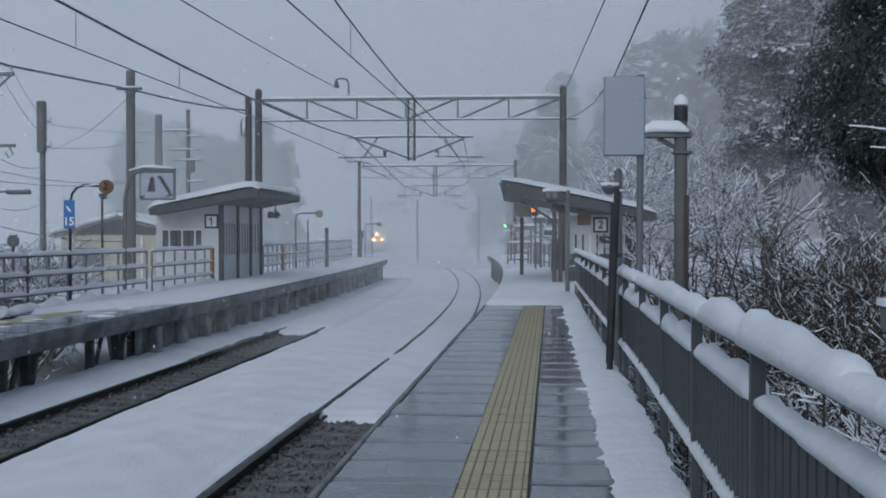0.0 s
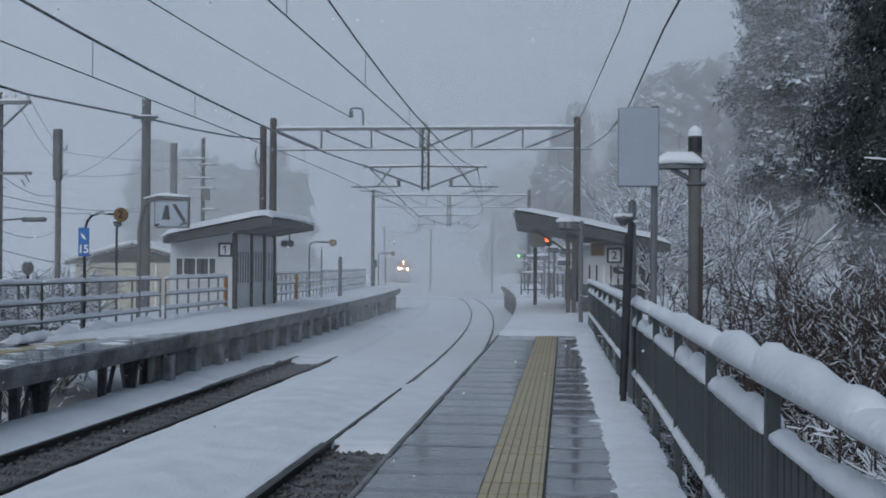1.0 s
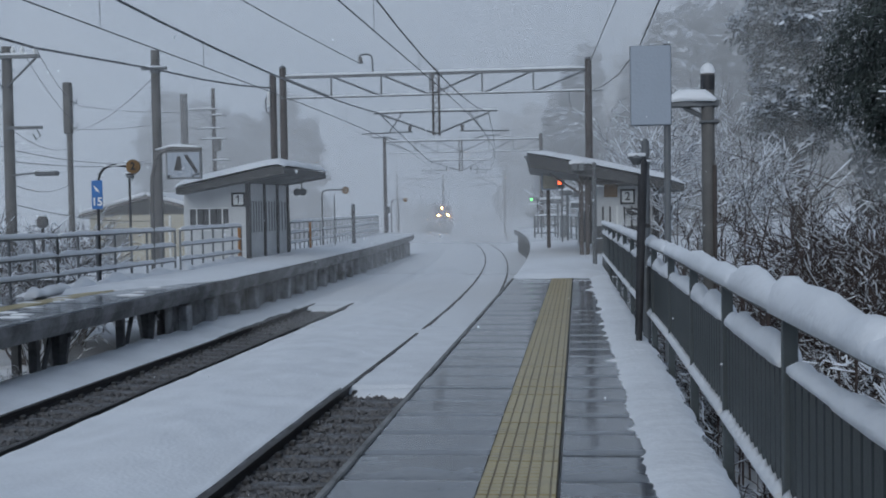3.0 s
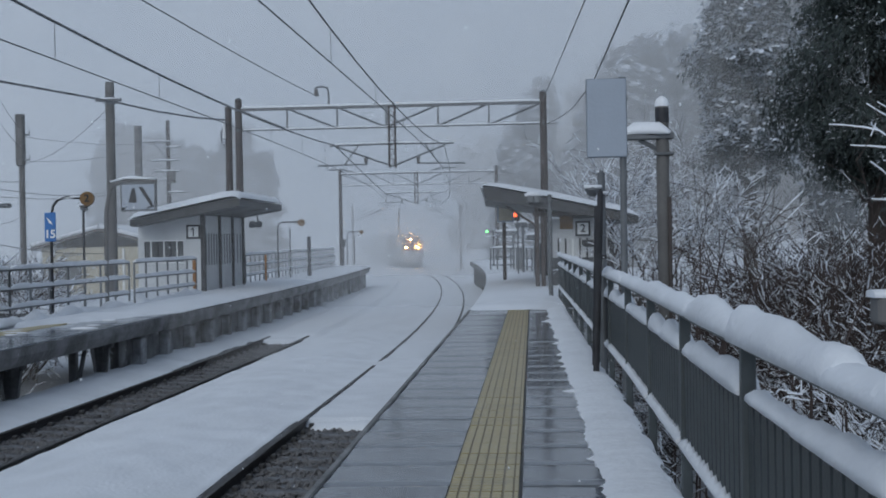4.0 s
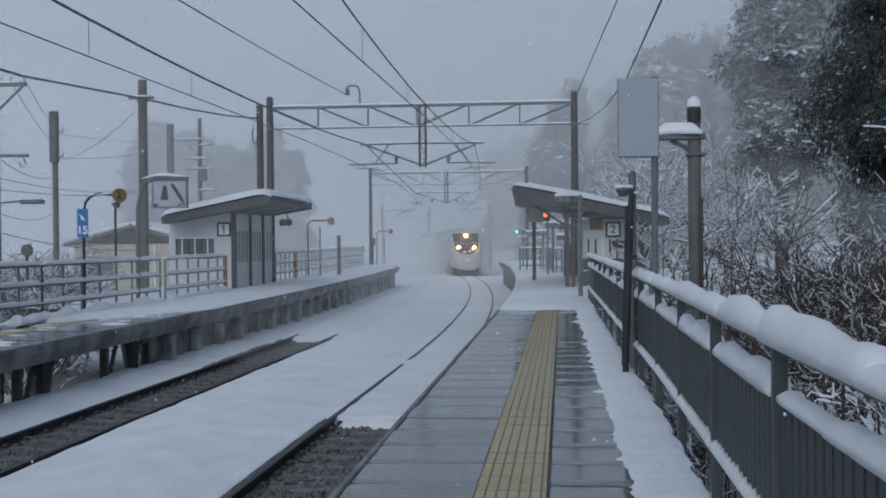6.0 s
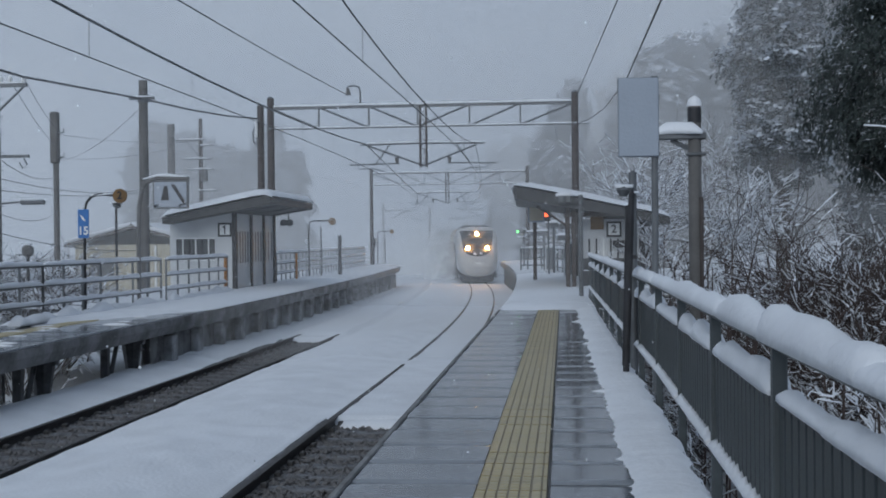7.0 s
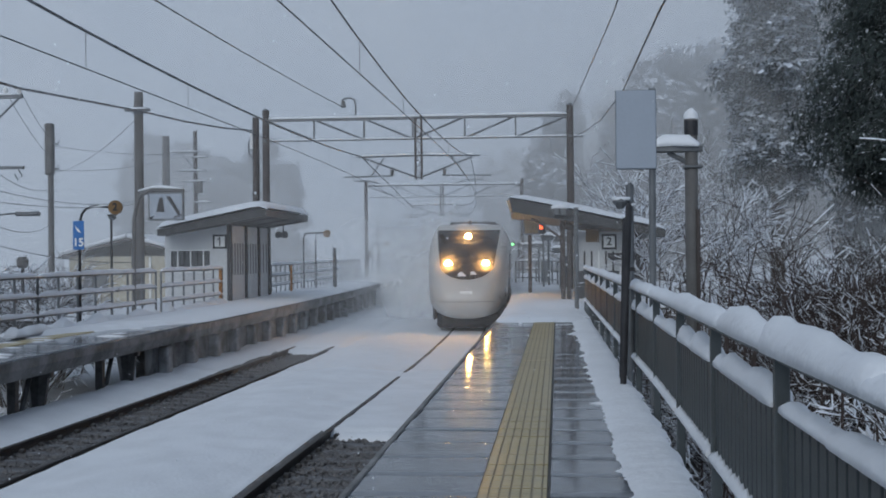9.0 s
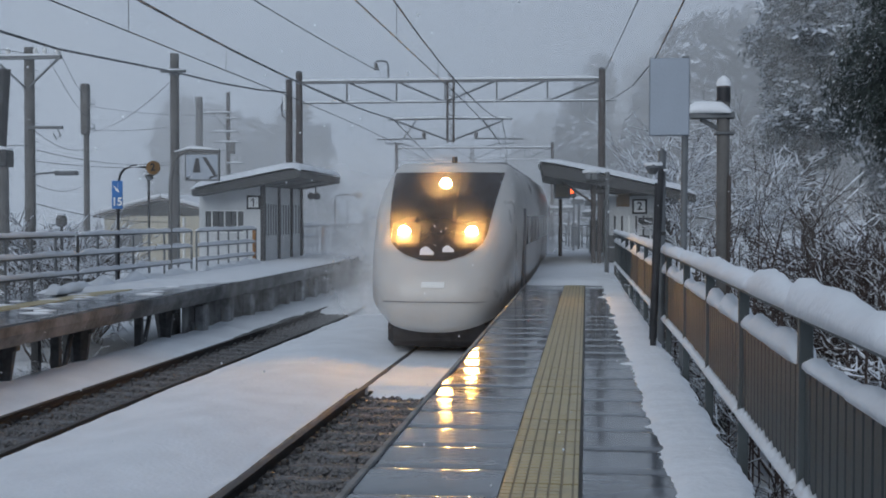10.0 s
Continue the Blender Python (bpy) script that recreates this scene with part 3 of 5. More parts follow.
# ---- poles beyond the side platform ----
def pole(x, y, top, r, label, mat=POLE, base=-2.3, group="poles"):
    p = thing("utility_pole", x, y, 0, label, "pole", group)
    part("shaft", tube([(0, 0, base), (0, 0, top)], [r * 1.15, r], 14), mat, p)
    for z in steps(1.0, top - 0.6, 0.45):
        part("step_bolt", tube([(-r - 0.09, 0, z), (r + 0.09, 0, z + 0.0)], 0.012, 5), STEEL, p)
    return p


p = pole(-12.0, 34, 6.08, 0.125, "grey concrete pole with a short crossarm behind the fence")
part("crossarm", tube([(-0.36, -0.14, 5.56), (0.38, -0.14, 5.56)], 0.05, 8), STEEL, p)
part("band", tube([(0, 0, 5.45), (0, 0, 5.66)], 0.15, 14), STEEL, p)
snow_on([(-12.34, 33.86, 5.6), (-11.64, 33.86, 5.6)], 0.1, 0.05, 4)
p = pole(-20.63, 48, 6.8, 0.11, "tall grey pole with a cable box")
part("cable_box", box(-0.17, 0.15, -0.24, 0.1, 4.7, 6.8, 0.05), POLE, p)
for z in (5.95, 4.95):
    part("bracket", tube([(0.15, -0.1, z), (0.38, -0.1, z), (0.38, -0.1, z + 0.18)], 0.035, 6), STEEL, p)
p = pole(-19.73, 60, 7.4, 0.18, "tall grey pole beside the lattice of wires")
p = pole(-18.81, 62, 7.85, 0.10, "slim pole with many crossarms, snow on them", BROWN_POLE)
for x0, x1, z in ((-1.4, 0.25, 6.75), (-0.2, 0.7, 6.45), (-0.9, 0.6, 5.75), (-0.7, 0.7, 5.2), (-0.1, 0.9, 4.1)):
    part("crossarm", box(x0, x1, -0.16, -0.08, z - 0.04, z + 0.04), STEEL, p)
    snow_on([(-18.81 + x0, 61.88, z + 0.035), (-18.81 + x1, 61.88, z + 0.035)], 0.1, 0.06, z)
part("brace", tube([(-0.75, -0.12, 6.7), (-0.05, -0.12, 5.9)], 0.03, 6), STEEL, p)
part("transformer", tube([(0.25, -0.2, 4.6), (0.25, -0.2, 5.2)], 0.18, 12), POLE, p)
p = pole(-10.88, 43.2, 6.33, 0.12, "brown mast standing close to the gantry leg", BROWN_POLE)
part("insulator", tube([(-0.12, -0.15, 5.2), (-0.12, -0.15, 5.75)], 0.05, 8), WHITE, p)
part("loop", tube([(-0.05, -0.15, 5.75), (-0.25, -0.15, 5.4), (-0.22, -0.15, 5.0), (-0.1, -0.15, 4.9)], 0.025, 6), WIRE, p)
p = pole(-14.52, 30, 5.75, 0.13, "concrete utility pole with crossarm, insulators and street lamp")
part("crossarm", box(-1.1, 0.95, -0.22, -0.12, 5.42, 5.52, 0.01), STEEL, p)
for sx in (-1, 1):
    part("brace", tube([(sx * 0.85, -0.17, 5.42), (0.05 * sx, -0.15, 4.7)], 0.03, 6), STEEL, p)
for x in (-1.0, -0.5, 0.25, 0.5, 0.85):
    part("insulator", tube([(x, -0.17, 5.5), (x, -0.17, 5.64), (x, -0.17, 5.72)], [0.03, 0.07, 0.03], 8), WHITE, p)
part("lower_arm", box(0, 0.95, -0.16, -0.08, 3.62, 3.7), STEEL, p)
part("hook", tube([(0.8, -0.12, 3.62), (0.9, -0.12, 3.45), (0.78, -0.12, 3.35), (0.7, -0.12, 3.5)], 0.02, 6), STEEL, p)
lamp = part("street_lamp", tube([(0.1, -0.1, 2.45), (0.75, -0.1, 2.5)], 0.025, 6), STEEL, p)
part("lamp_head", box(0.72, 1.35, -0.2, 0.0, 2.42, 2.54, 0.04), STEEL, lamp)
snow_on([(-15.6, 29.83, 5.52), (-13.6, 29.83, 5.52)], 0.1, 0.05, 3)
snow_on([(-13.8, 29.9, 2.54), (-13.2, 29.9, 2.54)], 0.16, 0.05, 5)
p = pole(-13.9, 28, 4.9, 0.15, "leaning dark wooden pole beside the utility pole", DARK_STEEL)
p.matrix_basis = pose(-14.3, 27.5, 0, 0, 4, 0)
tagged(p, group="poles")
p = pole(-13.55, 26.5, 2.9, 0.16, "short post with a snow-capped box")
part("box", box(-0.22, 0.22, -0.2, 0.2, 2.5, 2.9, 0.03), DARK_STEEL, p)
snow_on([(-13.78, 26.5, 2.9), (-13.32, 26.5, 2.9)], 0.4, 0.14, 9)
for (a, b, s) in (((-13.6, 29.8, 5.6), (-20.4, 48, 6.0), 0.2), ((-14.0, 29.8, 5.6), (-20.4, 48, 5.2), 0.2), ((-14.4, 30, 3.6), (-20.5, 48, 4.2), 0.3),
                  ((-14.4, 30, 3.1), (-19.7, 60, 4.6), 0.5), ((-14.4, 30, 2.8), (-18.8, 62, 4.9), 0.5), ((-14.4, 30, 2.2), (-20.5, 48, 2.8), 0.3),
                  ((-14.4, 30, 1.7), (-12.1, 34, 1.2), 0.15), ((-20.6, 48, 5.9), (-18.8, 62, 6.7), 0.2), ((-20.6, 48, 4.9), (-19.7, 60, 6.2), 0.2),
                  ((-12.1, 34, 5.3), (-20.5, 48, 4.8), 0.3), ((-14.6, 30, 5.6), (-17, 12, 6.0), 0.3), ((-15.3, 30, 5.6), (-18, 12, 6.0), 0.3), ((-14.5, 30, 3.2), (-16, 12, 3.4), 0.3)):
    cable(span(a, b, s), 0.009, "thin service wire strung between utility poles", "service wires", seg=4)


# ---- fence, signs and mirror of the side platform ----
def rail_fence(name, pts, rails, post_step, label, bevel_end=True):
    """A tube fence through plan points (x, y, foot)."""
    f = thing(name, 0, 0, 0, label, "fence", "side platform fences")
    seed = 0
    for (x0, y0), (x1, y1) in zip(pts, pts[1:]):
        a, b = Vector((x0, y0, P1Z)), Vector((x1, y1, P1Z))
        for z in rails:
            part("rail", tube([a + Vector((0, 0, z)), b + Vector((0, 0, z))], 0.028, 8), STEEL, f)
            seed += 1
            snow_on([a + Vector((0, 0, z + 0.024)), b + Vector((0, 0, z + 0.024))], 0.09, 0.08, seed * 3 + x0, "snow lying along the tube fence rail", "snow on the tube fences", step=0.15)
        for k in steps(0, 1, post_step / (b - a).length):
            p = a.lerp(b, k)
            part("post", tube([p + Vector((0, 0, -0.1)), p + Vector((0, 0, rails[0]))], 0.026, 8), STEEL, f)
            part("foot_plate", box(p.x - 0.06, p.x + 0.06, p.y - 0.06, p.y + 0.06, P1Z, P1Z + 0.03), STEEL, f)
    return f


RAILS = (1.12, 0.73, 0.36)
rail_fence("tube_fence", [(-10.55, 15.5), (-10.2, 23.0), (-10.05, 29.6)], RAILS, 0.95, "galvanised three-rail tube fence loaded with snow")
rail_fence("tube_fence", [(-10.05, 30.0), (-9.95, 35.3)], RAILS, 0.95, "short three-rail tube fence ending at the hut")
rail_fence("tube_fence", [(-10.2 + bend_one(y), y) for y in (43.8, 50, 57, 64, 72)], RAILS, 0.9, "long snow-lined tube fence on the far side platform")
ob = put("marker_post", tube([(-9.95, 35.1, P1Z), (-9.95, 35.1, 0.95)], 0.05, 10), ORANGE)
tagged(ob, "short orange-painted post at the end of the fence", "post")
ob = put("marker_post", tube([(-10.35, 46.5, P1Z), (-10.35, 46.5, 0.95)], 0.045, 10), ORANGE)
tagged(ob, "slim orange-painted post on the far fence", "post")


def text(body, size, mat, parent, m, name="lettering"):
    cu = bpy.data.curves.new(name, "FONT")
    cu.body, cu.size, cu.align_x, cu.align_y, cu.extrude, cu.offset = body, size, "CENTER", "CENTER", 0.003, 0.006
    tmp = new(name, cu)
    me = bpy.data.meshes.new_from_object(tmp.evaluated_get(bpy.context.evaluated_depsgraph_get()))
    bpy.data.objects.remove(tmp)
    me.materials.clear()
    me.materials.append(mat)
    ob = new(name, me)
    ob.parent = parent
    ob.matrix_basis = m
    return ob


s = thing("car_stop_sign", -10.15, 25, P1Z, "blue stop sign on a curved steel post with a round marker", "sign")
part("post", tube([(0, 0, -0.1), (0, 0, 2.2), (0.05, 0, 2.42), (0.16, 0, 2.55), (0.36, 0, 2.6), (0.66, 0, 2.57)], 0.03, 10), DARK_STEEL, s)
panel = part("sign_panel", box(-0.12, 0.12, -0.06, -0.04, 1.67, 2.28, 0.005), BLUE, s, "blue sign panel with white number")
text("15", 0.24, WHITE, panel, pose(0.0, -0.066, 1.82, 90))
bm = bmesh.new()
bm.faces.new([bm.verts.new(p) for p in ((-0.08, -0.066, 2.18), (0.02, -0.066, 2.10), (0.06, -0.066, 2.02), (-0.02, -0.066, 2.06))])
part("mark", bm, WHITE, panel)
disc = part("disc", tube([(0.79, -0.03, 2.56), (0.79, 0.03, 2.56)], 0.15, 24), BROWN, s, "brown round marker disc")
text("2", 0.22, BLACK, disc, pose(0.79, -0.036, 2.56, 90))
snow_on([(-10.0, 25, 2.43), (-9.45, 25, 2.47)], 0.07, 0.05, 6)
s = thing("platform_lamp", -10.13, 26.8, P1Z, "thin lamp post with a snow-topped fitting", "lamp")
part("post", tube([(0, 0, -0.1), (0, 0, 2.4)], 0.028, 8), DARK_STEEL, s)
part("fitting", tube([(0, 0, 2.36), (0.02, 0, 2.42), (0.06, 0, 2.5)], [0.06, 0.11, 0.1], 12), STEEL, s)
snow_on([(-10.23, 26.8, 2.34), (-9.98, 26.8, 2.36)], 0.2, 0.08, 8)
s = thing("platform_mirror", -10.14, 28.1, P1Z, "rectangular platform mirror hung from a thick bent post", "mirror")
part("post", tube([(0.06, 0, -0.1), (0.06, 0, 1.5), (0.08, 0, 2.4), (0.16, 0, 2.78), (0.3, 0, 3.0), (0.55, 0, 3.09), (1.3, 0, 3.06)], 0.05, 12), POLE, s)
part("mirror_frame", box(0.44, 1.30, -0.05, 0.05, 2.36, 3.03, 0.015), STEEL, s)
MIRROR = material("mirror_face", (0.75, 0.77, 0.8), 0.03, metal=1.0, vary=0.02, bump=0)
part("mirror_face", box(0.48, 1.26, -0.056, -0.051, 2.40, 2.99), MIRROR, s, "mirror face reflecting the grey sky")
# dark quads painted on the glass as a mirrored reflection
bm = bmesh.new()
for q in (((0.64, -0.062, 2.56), (0.84, -0.062, 2.56), (0.80, -0.062, 2.9), (0.72, -0.062, 2.9)), ((0.88, -0.062, 2.93), (0.98, -0.062, 2.93), (1.22, -0.062, 2.55), (1.18, -0.062, 2.46))):
    bm.faces.new([bm.verts.new(p) for p in q])
part("reflection_shapes", bm, DARK_STEEL, s, "dark shapes painted as a reflection in the mirror")
snow_on([(-9.95, 28.1, 2.93), (-9.6, 28.1, 3.0), (-8.85, 28.1, 2.97)], 0.12, 0.08, 12)
for x, y, h in ((-10.6, 50, 2.4), (-12.9, 84, 2.2)):
    s = thing("round_marker", x, y, P1Z, "round brown marker on a bent post, snow on top", "sign", "round markers")
    part("post", tube([(0, 0, -0.1), (0, 0, h - 0.25), (0.06, 0, h - 0.05), (0.22, 0, h), (0.85, 0, h)], 0.035, 8), DARK_STEEL, s)
    part("disc", tube([(1.0, -0.03, h - 0.03), (1.0, 0.03, h - 0.03)], 0.16, 20), BROWN, s)
    part("stay", tube([(0.5, 0.1, 0), (0.5, 0.1, h - 0.25)], 0.028, 8), DARK_STEEL, s)
p = pole(-9.66, 52, 1.65, 0.08, "short dark post at the platform edge", DARK_STEEL, P1Z)
s = thing("signal", -13.25, 84.5, P1Z, "small dark signal head on a post far down the platform", "signal")
part("post", tube([(0, 0, -0.1), (0, 0, 1.7)], 0.05, 8), DARK_STEEL, s)
part("lens", tube([(0, -0.1, 1.47), (0, -0.06, 1.47)], 0.07, 12), GLASS, s)
part("housing", box(-0.16, 0.16, -0.06, 0.12, 1.2, 1.72, 0.03), DARK_STEEL, s)
s = thing("round_lamp", -13.0, 28.5, P1Z, "round grey fitting on a post, snow on its top", "lamp")
part("post", tube([(0, 0, -2), (0, 0, 1.3)], 0.04, 8), DARK_STEEL, s)
part("shade", tube([(0, 0, 1.25), (0, 0, 1.32), (0, 0, 1.45), (0, 0, 1.55)], [0.08, 0.14, 0.14, 0.06], 14), POLE, s)
snow_on([(-13.1, 28.5, 1.4), (-12.9, 28.5, 1.4)], 0.22, 0.09, 15)

# ---- supports and bare deck of the side platform ----
for y, flared in ((13.5, True), (15.2, False), (16.3, True), (18.1, False), (19.0, True), (21.7, False), (23.1, True)):
    s = thing("platform_support", P1E - 0.4, y, 0, "dark flared concrete support under the side platform" if flared else "slim square concrete prop under the side platform", "support", "platform supports")
    if flared:
        part("column", tube([(0, 0, -2.4), (0, 0, -1.2), (0, 0, P1Z - 0.42), (0, 0, P1Z - 0.3)], [0.08, 0.10, 0.20, 0.22], 8), DARK_CONCRETE, s)
        part("cross_beam", box(-2.2, 0.25, -0.08, 0.08, P1Z - 0.42, P1Z - 0.31, 0.02), DARK_CONCRETE, s)
    else:
        part("column", box(-0.07, 0.07, -0.07, 0.07, -2.4, P1Z - 0.31, 0.01), DARK_CONCRETE, s)
        part("brace", tube([(-0.05, 0.15, -1.5), (-0.05, 0.75, P1Z - 0.33)], 0.045, 6), DARK_CONCRETE, s)
    part("back_column", box(-2.1, -1.96, -0.07, 0.07, -2.6, P1Z - 0.31), DARK_CONCRETE, s)
for (xa, ya), (xb, yb) in (((-10.1, 21.5), (-10.0, 29.6)), ((-10.0, 30), (-9.9, 35.4))):
    snow_on([(xa, ya, P1Z + 0.05), (xb, yb, P1Z + 0.05)], 0.3, 0.16, ya, "lumpy snow along the foot of the tube fence", "snow heaps", lumps=0.7, step=0.09)
for i, y in enumerate(steps(25, 70, 1.9)):
    s = put("edge_pier", box(P1E - 0.36 + bend_one(y), P1E - 0.14 + bend_one(y), y - 0.16, y + 0.16, -2.0, P1Z - 0.38, 0.03), FACE)
    tagged(s, "concrete pier against the platform face, streaked with snow", "pier", "edge piers")


# ---- waiting hut on the side platform ----
def hut_one():
    h = thing("waiting_hut", 0, 0, 0, "white waiting hut with a sloping snow-covered roof", "hut")
    x0, x1, y0, y1, zt = -12.25, -10.25, 37.0, 42.2, 2.0
    z0 = P1Z
    part("floor", box(x0, x1, y0, y1, z0 - 0.02, z0 + 0.05), CONCRETE, h)
    # near wall with a band of windows
    part("wall", box(x0, x1, y0, y0 + 0.1, z0, 0.86), WALL, h)
    bm = box(x0, x1, y0, y0 + 0.1, 1.54, 2.05)
    bm.verts.ensure_lookup_table()
    for v in bm.verts:
        if v.co.z > 2.0 and v.co.x > x0 + 1:
            v.co.z = 2.42
    part("wall", bm, WALL, h)
    part("wall", box(x0, -12.05, y0, y0 + 0.1, 0.86, 1.54), WALL, h)
    part("wall", box(-10.82, x1, y0, y0 + 0.1, 0.86, 1.54), WALL, h)
    part("wall", box(x0, x0 + 0.1, y0 + 0.1, y1, z0, 2.1), WALL, h)
    part("wall", box(x0 + 0.1, x1, y1 - 0.1, y1, z0, 2.35), WALL, h)
    win = part("window", box(-12.05, -10.82, y0 + 0.04, y0 + 0.055, 0.86, 1.54), GLASS, h, "dark window band with white bars")
    for i, x in enumerate(steps(-12.05, -10.82, 0.205)):
        part("mullion", box(x - 0.02, x + 0.02, y0 + 0.01, y0 + 0.04, 0.86, 1.54), WHITE if i % 2 else DARK_STEEL, win)
    for z in (0.86, 1.54):
        part("sill", box(-12.07, -10.80, y0 - 0.02, y0 + 0.03, z - 0.02, z + 0.02), WHITE, win)
    # track side: posts, doors with narrow panes
    for y in (y0, 38.9, 40.6, y1 - 0.12):
        part("corner_post", box(x1 - 0.02, x1 + 0.12, y - 0.02, y + 0.12, z0, 2.5, 0.01), DARK_STEEL, h)
    for k, (a, b) in enumerate(((37.12, 38.88), (39.02, 40.58), (40.72, 42.08))):
        d = part("door", box(x1, x1 + 0.05, a, b, z0, 2.3), WALL, h, "pale panelled door with narrow dark panes")
        for i, y in enumerate(steps(a + 0.25, b - 0.25, 0.36)):
            part("pane", box(x1 + 0.045, x1 + 0.058, y - 0.08, y + 0.08, 0.75, 1.75), GLASS, d)
    # roof, thick eave rising towards the track, with its snow
    bm = bmesh.new()
    pr = [(-12.1, 1.98), (-12.1, 2.18), (-8.95, 2.80), (-8.72, 2.76), (-8.72, 2.55)]
    rows = [[bm.verts.new((x + bend(y) * 0.6, y, z)) for x, z in pr] for y in (36.1, 42.9)]
    for k in range(5):
        bm.faces.new((rows[0][k], rows[0][(k + 1) % 5], rows[1][(k + 1) % 5], rows[1][k]))
    bm.faces.new(rows[0][::-1])
    bm.faces.new(rows[1])
    bmesh.ops.recalc_face_normals(bm, faces=bm.faces[:])
    part("roof", bm, EAVE, h, "dark sloping roof with a deep eave")
    for y in (37.3, 39.5, 41.8):
        part("rafter", tube([(x1 + 0.05, y, 2.35), (-8.9, y, 2.55)], 0.04, 6), EAVE, h)
    sign = part("number_sign", box(-10.71, -10.27, y0 - 0.03, y0, 1.58, 2.02), BLACK, h, "white square platform sign with black number one")
    part("sign_face", box(-10.65, -10.33, y0 - 0.036, y0 - 0.031, 1.64, 1.96), WHITE, sign)
    bm = box(-10.505, -10.465, y0 - 0.04, y0 - 0.037, 1.67, 1.93)
    flag = [bm.verts.new(p) for p in ((-10.505, y0 - 0.04, 1.93), (-10.565, y0 - 0.04, 1.875), (-10.565, y0 - 0.04, 1.835), (-10.505, y0 - 0.04, 1.875))]
    bm.faces.new(flag)
    part("numeral", bm, BLACK, sign)
    part("notice", box(-10.6, -10.42, y0 - 0.02, y0, 0.95, 1.0), BLACK, h)
    bm = bmesh.new()
    v = []
    for y in steps(36.0, 43.0, 0.25):
        row = []
        for u in (0, 0.01, 0.04, 0.1, 0.25, 0.45, 0.65, 0.85, 0.94, 0.985, 1):
            x = -12.14 + (-8.68 + 12.14) * u
            e = min(1, 0.1 + 14 * min(u, 1 - u)) ** 0.5 * min(1, 0.1 + 4 * min(y - 36.0, 43.0 - y)) ** 0.5
            zr = 2.18 + (x + 12.1) * 0.1968 if x < -8.95 else 2.80 - (x + 8.95) * 0.17
            row.append(bm.verts.new((x + bend(y) * 0.6, y, zr - 0.03 + 0.27 * e * (1 + 0.15 * noise.noise((x, y, 4))))))
        v.append(row)
    for a, b in zip(v, v[1:]):
        for k in range(10):
            bm.faces.new((a[k], a[k + 1], b[k + 1], b[k])).smooth = True
    tagged(put("roof_snow", bm, SNOW), "deep smooth snow lying on the hut roof", "snow", "roof snow")
    sp = thing("loudspeaker", -9.75, 41.9, 2.12, "pair of dark loudspeakers under the hut eave", "loudspeaker")
    for dx in (0, 0.22):
        part("horn", tube([(dx, 0, 0.05), (dx, -0.2, 0.0), (dx + 0.05, -0.32, -0.06)], [0.04, 0.07, 0.13], 12), STEEL, sp)
    part("hanger", tube([(0.15, 0, 0), (0.15, 0, 0.62)], 0.025, 6), DARK_STEEL, sp)


hut_one()


